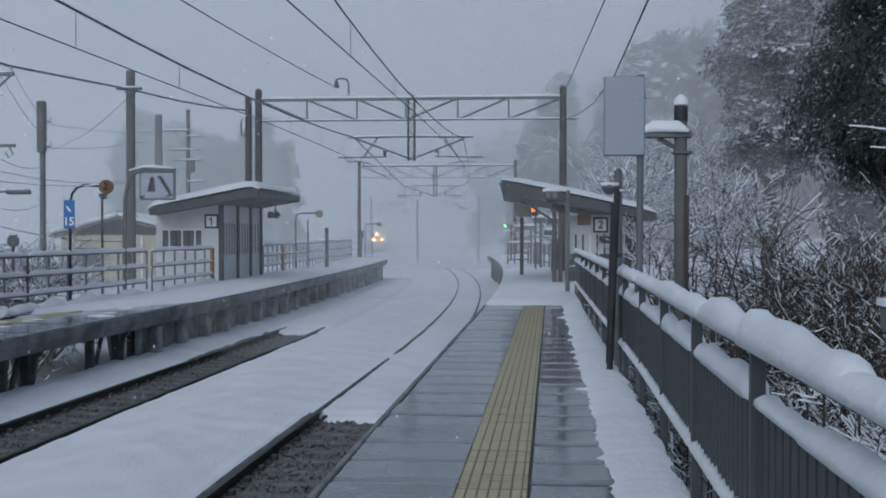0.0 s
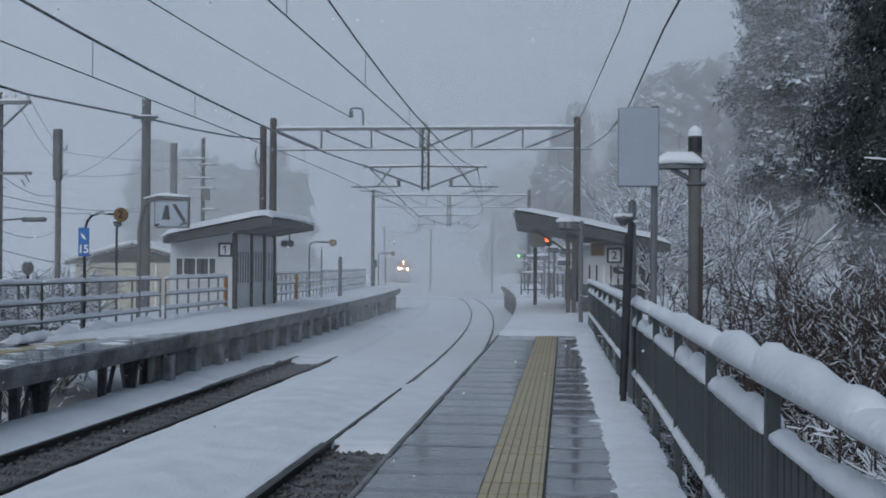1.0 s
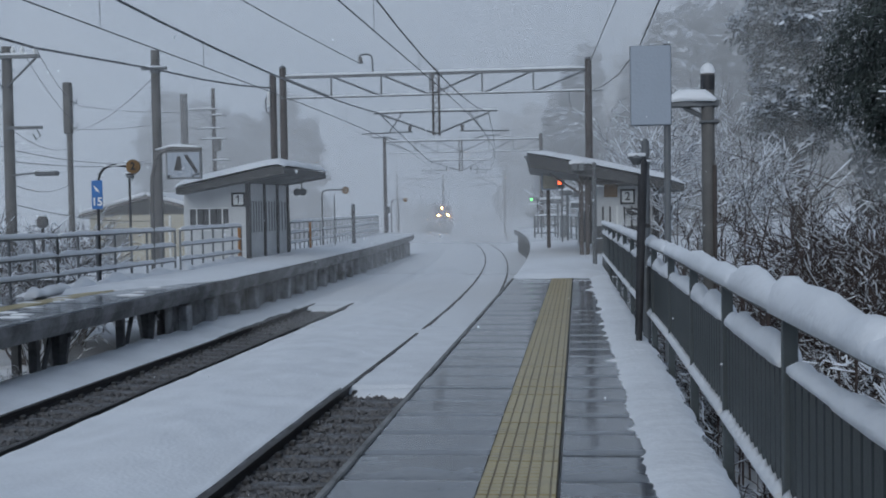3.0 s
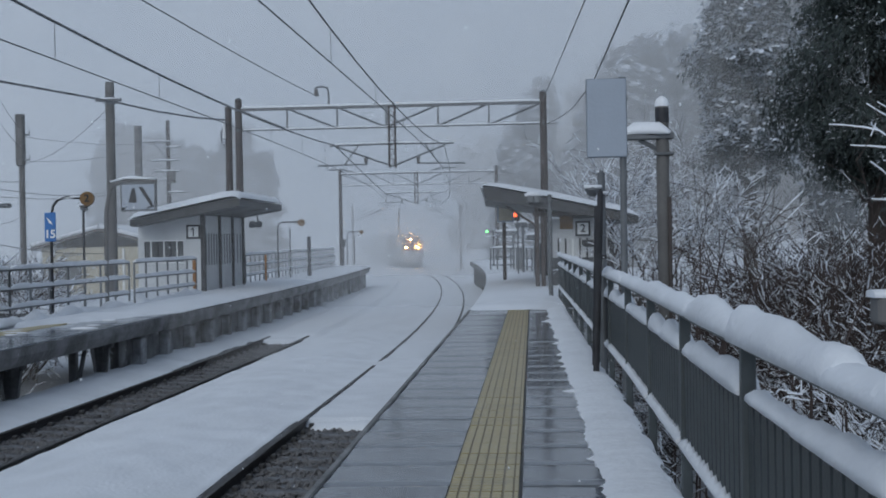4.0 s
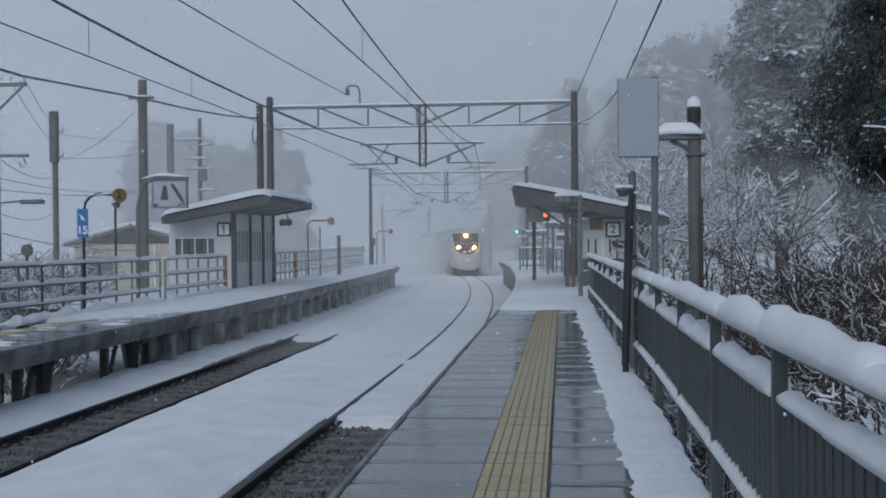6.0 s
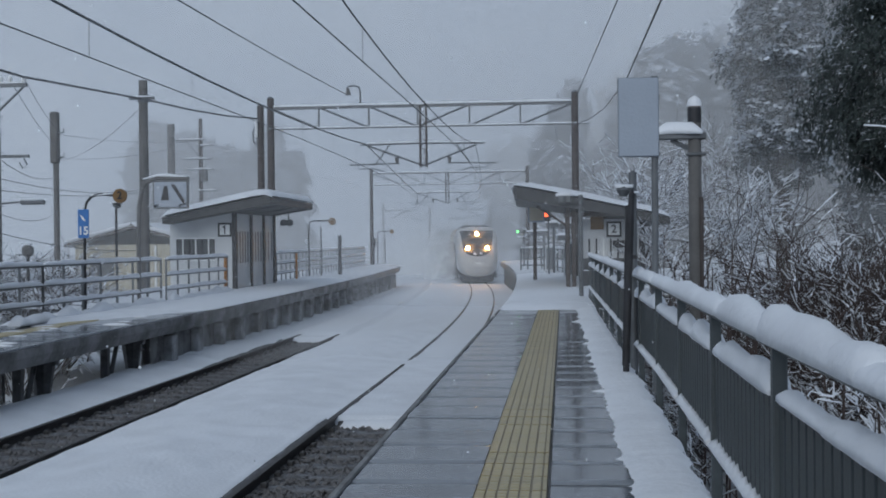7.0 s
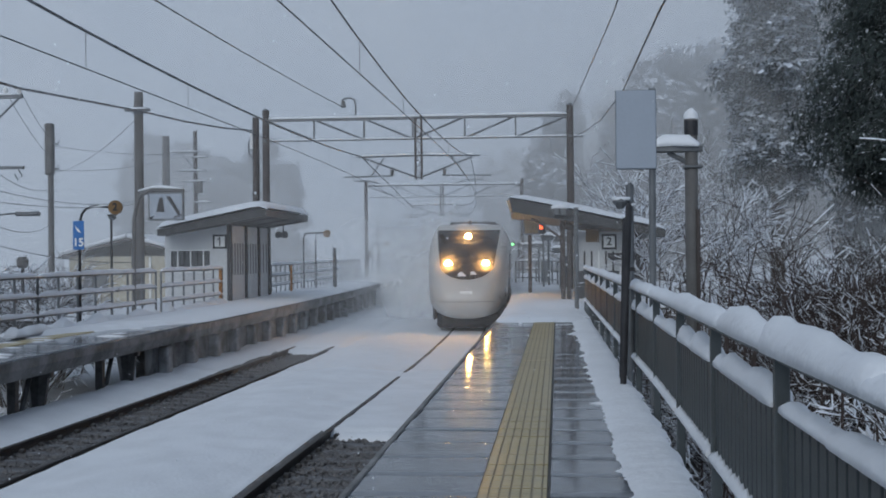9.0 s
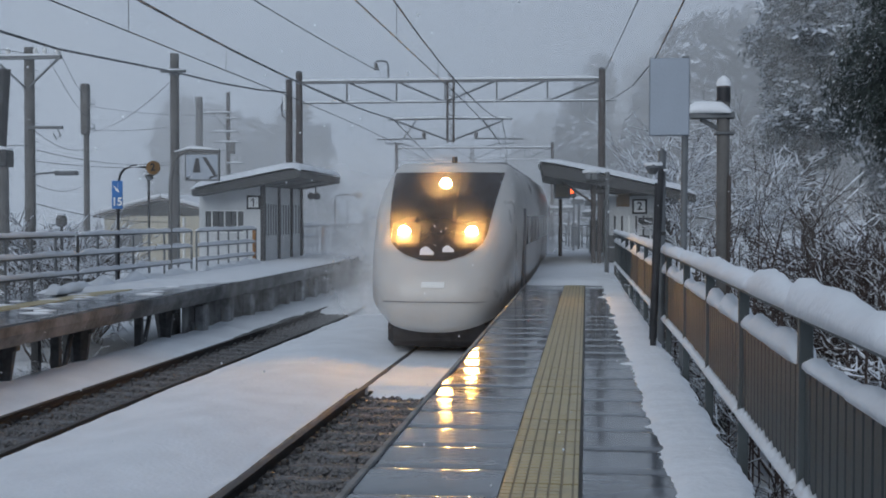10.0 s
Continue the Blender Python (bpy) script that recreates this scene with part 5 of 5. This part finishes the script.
for i in range(64):
    y = 5.6 + 26 * (i / 64) ** 1.15
    x = (1.75 if y > 11 else 2.15) + rnd.uniform(0, 1) ** 1.3 * (1.2 + y * 0.20)
    planted("bush", bush[i % 4], x, y, ground_height(x, y) - 0.05, rnd.uniform(0.6, 0.95), rnd.uniform(0, 360), "tangled leafless bush dusted with snow behind the fence", "bush", "bushes")
for i in range(16):
    y = rnd.uniform(4.4, 8.5)
    x = 1.25 + rnd.uniform(0, 0.16) * y
    planted("bush", bush[i % 4], x, y, ground_height(x, y) - 0.05, rnd.uniform(0.6, 0.85), rnd.uniform(0, 360), "tangled leafless bush dusted with snow behind the fence", "bush", "bushes")
for i in range(12):
    y = rnd.uniform(26, 33)
    x = -y * rnd.uniform(0.40, 0.50)
    planted("bush", bush[i % 4], x, y, -2.2, rnd.uniform(1.3, 1.9), rnd.uniform(0, 360), "tall snowy bush behind the side platform fence", "bush", "bushes")
brush = [twigs(70 + i, 3.6, 1.6, 11, 0.006, 3, 0.18, 0.9) for i in range(2)]
for i in range(30):
    y = rnd.uniform(15, 25)
    x = y * rnd.uniform(0.232, 0.31)
    planted("thicket", brush[i % 2], x, y, ground_height(x, y) - 0.1, rnd.uniform(0.7, 1.0), rnd.uniform(0, 360), "dense dark thicket of fine twigs under the cedars", "bush", "thickets")
for i in range(14):
    y = rnd.uniform(13.5, 18)
    x = y * rnd.uniform(0.268, 0.33)
    planted("thicket", brush[i % 2], x, y, ground_height(x, y) - 0.1, rnd.uniform(0.85, 1.1), rnd.uniform(0, 360), "dense dark thicket of fine twigs under the cedars", "bush", "thickets")
for i in range(10):
    planted("bush", bush[i % 4], rnd.uniform(-11, -9.2), rnd.uniform(16, 22), -2.1, rnd.uniform(0.35, 0.5), rnd.uniform(0, 360), "dry weeds and twigs under the side platform", "bush", "weeds")
for i in range(26):
    x, y = 1.2 + rnd.uniform(0, 1.2), rnd.uniform(7, 24)
    k = rnd.uniform(0.9, 1.5)
    ob = put("dry_stalk", tube([(x, y, -1.4), (x + rnd.uniform(-0.1, 0.1), y, k * 0.6), (x + rnd.uniform(-0.3, 0.3), y + rnd.uniform(-0.2, 0.2), k)], [0.012, 0.01, 0.005], 5), TWIG)
    tagged(ob, "bare dry stalk standing behind the fence", "stalk", "stalks")


# ---- deck pieces of the camera's platform ----
rnd = random.Random(2)


def curled_panel(x0, x1, y):
    """A deck panel whose long edges are worn and curl down into the joints."""
    bm = bmesh.new()
    top = [(-y, -0.0090), (-y + 0.015, -0.0067), (-y + 0.035, -0.0046), (-y + 0.06, -0.0025), (-y + 0.09, -0.0009), (-y + 0.12, -0.0001), (-y + 0.15, 0.0),
           (y - 0.09, 0.0), (y - 0.05, -0.0003), (y - 0.02, -0.002), (y, -0.0075)]
    ends = [[bm.verts.new((x, q, z)) for q, z in top] for x in (x0, x1)]
    for k in range(len(top) - 1):
        bm.faces.new((ends[0][k], ends[1][k], ends[1][k + 1], ends[0][k + 1])).smooth = True
    for rim in ([(x0, q, z) for q, z in top], [(x1, q, z) for q, z in top], [(x0, -y, top[0][1]), (x1, -y, top[0][1])], [(x0, y, top[-1][1]), (x1, y, top[-1][1])]):
        a = [bm.verts.new(p) for p in rim]
        b = [bm.verts.new((p[0], p[1], -0.03)) for p in (rim[0], rim[-1])]
        bm.faces.new(a + b[::-1])
    return bm


left = part("deck_panel", curled_panel(-0.395, 0.395, 0.319), DECK, platform_two)
right = part("deck_panel", curled_panel(-0.395, 0.47, 0.319), DECK, platform_two)
rows = [-2.035 + 0.649 * i for i in range(42)]
for i, y in enumerate(rows[:-1]):
    for first, x in ((left, -0.932), (right, 0.285)):
        ob = first if i == 0 else piece("deck_panel", first.data, platform_two, 0, 0, 0)
        ob.location = (x, y + 0.3235, rnd.uniform(-0.006, 0.002))
        ob.rotation_euler = (rnd.uniform(-0.008, 0.012), rnd.uniform(-0.006, 0.006), rnd.uniform(-0.003, 0.003))
bm = box(-0.2, 0.2, -0.2, 0.2, -0.03, 0.0)
for i in range(5):
    x0 = -0.195 + i * 0.062
    for j in range(5):
        y0 = -0.192 + j * 0.078
        box(x0, x0 + 0.05, y0, y0 + 0.068, 0.0005, 0.006, bm=bm)
box(0.118, 0.165, -0.192, 0.192, 0.0005, 0.006, bm=bm)
box(0.176, 0.196, -0.192, 0.192, 0.0005, 0.006, bm=bm)
bm.faces.ensure_lookup_table()
for k, f in enumerate(bm.faces):
    f.material_index = 1 if k < 6 else 0
tile = part("tactile_tile", bm, [TACTILE, GROOVE], platform_two)
for i, y in enumerate(steps(-2.06, 24.2, 0.404)[:-1]):
    ob = tile if i == 0 else piece("tactile_tile", tile.data, platform_two, 0, 0, 0)
    ob.location = (-0.33, y + 0.2, rnd.uniform(0.000, 0.003))
    ob.rotation_euler = (rnd.uniform(-0.005, 0.005), 0, rnd.uniform(-0.006, 0.006))
# edge strip
bm = box(P2E - 0.0, P2E + 0.045, 2, 24.3, -0.05, 0.012, 0.008)
tagged(put("edge_strip", bm, CONCRETE), "pale worn edging along the platform", "trim", kind="structure")
# bare deck of the side platform: dark boards and a faded yellow line
bm = box(-0.62, 0.62, -0.30, 0.30, -0.02, 0.012, 0.006)
board = part("deck_panel", bm, DECK, platform_one)
bm = box(-0.2, 0.2, -0.19, 0.19, -0.02, 0.016, 0.006)
tile = part("tactile_tile", bm, TACTILE, platform_one)
for i, y in enumerate(steps(14.5, 26.5, 0.62)):
    ob = board if i == 0 else piece("deck_panel", board.data, platform_one, 0, 0, 0)
    ob.location = (P1E - 0.65, y, P1Z + rnd.uniform(-0.004, 0.004))
    piece("deck_panel", board.data, platform_one, P1E - 2.35, y, P1Z)
for i, y in enumerate(steps(14.5, 26.5, 0.42)):
    ob = tile if i == 0 else piece("tactile_tile", tile.data, platform_one, 0, 0, 0)
    ob.location = (P1E - 1.5, y, P1Z + 0.005)
for i in range(26):
    y = 15 + i * 0.46 + rnd.uniform(-0.1, 0.1)
    x = P1E - rnd.uniform(0.1, 1.9)
    tagged(put("snow_patch", snow_ridge([(x - rnd.uniform(0.2, 0.6), y, P1Z + 0.01), (x, y + 0.03, P1Z + 0.01)], 0.12, 0.035, i), SNOW), "small patch of snow remaining on the wet deck", "snow", "snow patches")


# ---- train ----
def plan(z):
    """Nose outline at a height over the rail: half-width, how far ahead it starts, how deep it rounds."""
    if z < 1.0:
        k = (1.0 - z) / 0.85
        return 1.29 - 0.5 * k * k, -1.0 + 0.55 * k * k, 2.0
    if z < 2.3:
        k = (z - 1.0) / 1.3
        return 1.29 + 0.06 * k, -1.0 + 0.95 * k ** 1.6, 2.0 - 0.5 * k
    k = (z - 2.3) / 1.25
    return 1.35 - 0.30 * k ** 3, -0.05 + 2.0 * k ** 1.25, 1.5 - 0.7 * k


def nose(u, z, out=0.0):
    w, y0, depth = plan(z)
    a = abs(u)
    return (math.copysign((w + out) * (1 - (1 - a) ** 1.7) ** 0.9 if a < 1 else w + out, u), y0 + depth * a ** 3.2 - out, z)


def car_body(y1, cab):
    bm = bmesh.new()
    us = [i / 12 for i in range(-12, 13)]
    rows = []
    for z in [0.44, 0.54, 0.72, 1.0, 1.3, 1.6, 1.9, 2.1, 2.3, 2.5, 2.75, 3.0, 3.2, 3.35, 3.46, 3.52]:
        front = [nose(u, z) for u in us] if cab else [(u * plan(z)[0], 0, z) for u in us]
        w = plan(z)[0]
        row = [(-w, y1, z), (-w, y1 * 0.5, z), (-w, 3.5, z)] + front + [(w, 3.5, z), (w, y1 * 0.5, z), (w, y1, z)]
        rows.append([bm.verts.new((x, y, z + max(0, 1.0 - z) * 0.62 * (abs(x) / 1.29) ** 2.2)) for x, y, _ in row])
    for a, b in zip(rows, rows[1:]):
        for k in range(len(a) - 1):
            bm.faces.new((a[k], a[k + 1], b[k + 1], b[k])).smooth = True
        bm.faces.new((a[-1], a[0], b[0], b[-1]))
    bm.faces.new(rows[0][::-1])
    bm.faces.new(rows[-1])
    return bm


def across(x, z):
    """The nose parameter at which the body is x wide at height z."""
    w = plan(z)[0]
    k = min(0.999, abs(x) / w)
    return math.copysign(1 - (1 - k ** (1 / 0.9)) ** (1 / 1.7), x)


def skin(x, z, out):
    return nose(across(x, z), z, out)


def sheet(rows):
    bm = bmesh.new()
    v = [[bm.verts.new(p) for p in r] for r in rows]
    for a, b in zip(v, v[1:]):
        for k in range(len(a) - 1):
            bm.faces.new((a[k], a[k + 1], b[k + 1], b[k])).smooth = True
    return bm


def make_car(cab):
    car = thing("train_car", 0, 0, 0, "white limited-express train car with a rounded nose and lit headlights" if cab else "white express train car behind the leading one", "train", "train")
    part("body", car_body(20.2, cab), TRAIN_WHITE, car)
    part("underframe", box(-1.05, 1.05, 0.6 if cab else 0, 20, 0.06, 0.6, 0.1), DARK_STEEL, car)
    for sx in (-1, 1):
        for i in range(7):
            y = 5.2 + 2.0 * i
            part("side_window", box(sx * 1.30, sx * 1.365, y, y + 1.6, 1.85, 2.5, 0.02), TRAIN_GLASS, car)
        part("door", box(sx * 1.25, sx * 1.362, 3.6, 4.5, 0.75, 2.65, 0.02), TRAIN_GREY, car)
        part("skirt", box(sx * 1.20, sx * 1.30, 2.2, 20, 0.25, 0.75, 0.03), TRAIN_GREY, car)
    part("roof_box", box(-0.9, 0.9, 6, 18, 3.48, 3.72, 0.08), TRAIN_GREY, car)
    if cab:
        rows = []
        for i in range(19):
            z = 1.70 + (3.36 - 1.70) * i / 18
            k = min(1.0, (z - 1.685) / 0.56)
            half = (0.88 + 0.18 * max(0, (z - 2.2) / 1.16)) * math.sqrt(max(0.0, 1 - (1 - k) ** 2))
            rows.append([skin(half * j / 9, z, 0.02) for j in range(-9, 10)])
        part("windscreen", sheet(rows), TRAIN_GLASS, car, "dark wrap-round windscreen")
        part("brow", sheet([[skin(1.07 * j / 9, z, 0.03) for j in range(-9, 10)] for z in (3.33, 3.38, 3.42)]), TRAIN_WHITE, car)
        for sx in (-1, 1):
            rows = [[skin(sx * (0.32 + 0.5 * j / 6), 2.0 + 0.36 * i / 4, 0.028) for j in range(7)] for i in range(5)]
            part("lamp_cover", sheet(rows), BLACK, car)
            part("wiper", sheet([[skin(sx * (0.06 + 0.34 * j / 5), 2.05 + 0.42 * j / 5 + dz, 0.03) for j in range(6)] for dz in (0, 0.03)]), BLACK, car)
        for x, z, w, h in ((-0.27, 1.80, 0.24, 0.15), (0.12, 1.85, 0.2, 0.12)):
            rows = [[skin(x + w * j / 4, z + h * i / 3 * (0.6 + 0.4 * math.sin(j)), 0.035) for j in range(5)] for i in range(4)]
            part("stuck_snow", sheet(rows), SNOW, car, "snow stuck on the windscreen")
        part("nose_seam", sheet([[skin(0.9 * j / 8, z, 0.006) for j in range(-8, 9)] for z in (0.985, 1.0)]), TRAIN_GREY, car)
        part("emblem", sheet([[skin(-0.2 + 0.4 * j / 5, z, 0.008) for j in range(6)] for z in (1.24, 1.34)]), WHITE, car)
        part("snowplough", box(-0.95, 0.95, -0.05, 1.2, 0.10, 0.62, 0.12), DARK_STEEL, car)
        for x, z in ((-0.60, 2.2), (0.60, 2.2), (0, 3.1)):
            p = Vector(skin(x, z, 0.03))
            rim = part("lamp_rim", tube([p + Vector((0, -0.012, 0)), p + Vector((0, 0.2, 0))], 0.12, 18), BLACK, car)
            part("headlight", tube([p + Vector((0, -0.03, 0)), p + Vector((0, 0.1, 0))], 0.105, 18), LAMP, rim, "lit warm headlight")
        part("antenna", tube([(0.0, 2.6, 3.5), (0.0, 2.6, 3.68)], 0.06, 8), DARK_STEEL, car)
    tagged(put_snow_roof(car), "snow lying on the train roof")
    return car


def put_snow_roof(car):
    return part("roof_snow", snow_ridge([(0, 2.3, 3.5), (0, 20, 3.5)], 1.7, 0.10, 3, step=0.6), SNOW, car)


lead = make_car(True)
second = make_car(False)
third = make_car(False)



def cloud_material(name, share):
    """Powder snow thrown up by the train, and the added headlight halos: dense in the middle, thinning to nothing."""
    m = veil_material(name, share)
    n, l = m.node_tree.nodes, m.node_tree.links
    co, gr, pw = n.new("ShaderNodeTexCoord"), n.new("ShaderNodeTexGradient"), n.new("ShaderNodeMath")
    gr.gradient_type = "SPHERICAL"
    pw.operation = "MULTIPLY"
    no = next(x for x in n if x.type == "TEX_NOISE")
    no.inputs["Scale"].default_value = 2.2
    no.inputs["Detail"].default_value = 5
    rg = next(x for x in n if x.type == "MAP_RANGE")
    rg.inputs[3].default_value, rg.inputs[4].default_value = share * 0.3, share * 1.7
    mix = n["Material Output"].inputs[0].links[0].from_node
    l.new(co.outputs["Object"], gr.inputs["Vector"])
    l.new(gr.outputs[1], pw.inputs[0])
    l.new(rg.outputs[0], pw.inputs[1])
    l.new(pw.outputs[0], mix.inputs[0])
    return m


def powder(name, share, wx, wz, label):
    bm = bmesh.new()
    bm.faces.new([bm.verts.new(p) for p in ((-1, 0, -1), (1, 0, -1), (1, 0, 1), (-1, 0, 1))])
    ob = put(name, bm, cloud_material(name, share))
    ob.scale = (wx, 1, wz)
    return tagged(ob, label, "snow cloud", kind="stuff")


# the first sheet is added to imitate the headlights' warm glow
clouds = [(powder("powder_and_glow", 0.035, 2.6, 2.3, "added thin snow sheet imitating the headlights' glow ahead of the train"), -2.2, 0.0, 1.9),
          (powder("powder_and_glow", 0.6, 2.2, 2.6, "cloud of powder snow thrown up beside the train"), 8.5, -2.4, 1.1),
          (powder("powder_and_glow", 0.85, 7.0, 4.2, "cloud of powder snow swirling behind the train"), 22.0, -3.4, 1.6)]
# added sheets right before each lamp that imitate its halo
for x, z, y in ((-0.60, 2.2, -0.45), (0.60, 2.2, -0.45), (0.0, 3.1, 0.6)):
    clouds.append((powder("powder_and_glow", 0.09, 0.6, 0.6, "added sheet imitating the halo round a headlight"), y, x, z))
flakes = bmesh.new()
rnd = random.Random(77)
for _ in range(2600):
    c = Vector((rnd.uniform(-8, 5), rnd.uniform(3.5, 22), rnd.uniform(-1, 19)))
    r = rnd.uniform(0.004, 0.008)
    v = [flakes.verts.new(c + Vector(d) * r) for d in ((1, 0, 0), (0, 1, 0), (-1, 0, 0), (0, -1, 0), (0, 0, 1.3), (0, 0, -1.3))]
    for k in range(4):
        flakes.faces.new((v[k], v[(k + 1) % 4], v[4]))
        flakes.faces.new((v[(k + 1) % 4], v[k], v[5]))
flakes = tagged(put("snowflakes", flakes, SNOW), "loose snowflakes drifting down through the air", "snowflakes", kind="stuff")


def on_track(y):
    a = math.degrees(math.atan((bend(y + 1) - bend(y - 1)) / 2))
    return pose(T1 + bend(y), y, RAILTOP + fall(y), 0, 0, -a)


def nose_y(t):
    return 206.3 - 18.5 * t + (0.3 if t > 9.9 else 0.0)


def motions():
    times = [i * 0.5 for i in range(21)]
    for car, back in ((lead, 0.0), (second, 20.6), (third, 41.0)):
        walk(car, [(t, on_track(nose_y(t) + back * 0.985)) for t in times])
    for cloud, back, side, up in clouds:
        walk(cloud, [(t, on_track(nose_y(t) + back) @ pose(side, 0, up)) for t in times])
    walk(flakes, [(t, pose(-0.25 * t, 0, -1.25 * t)) for t in times])


motions()
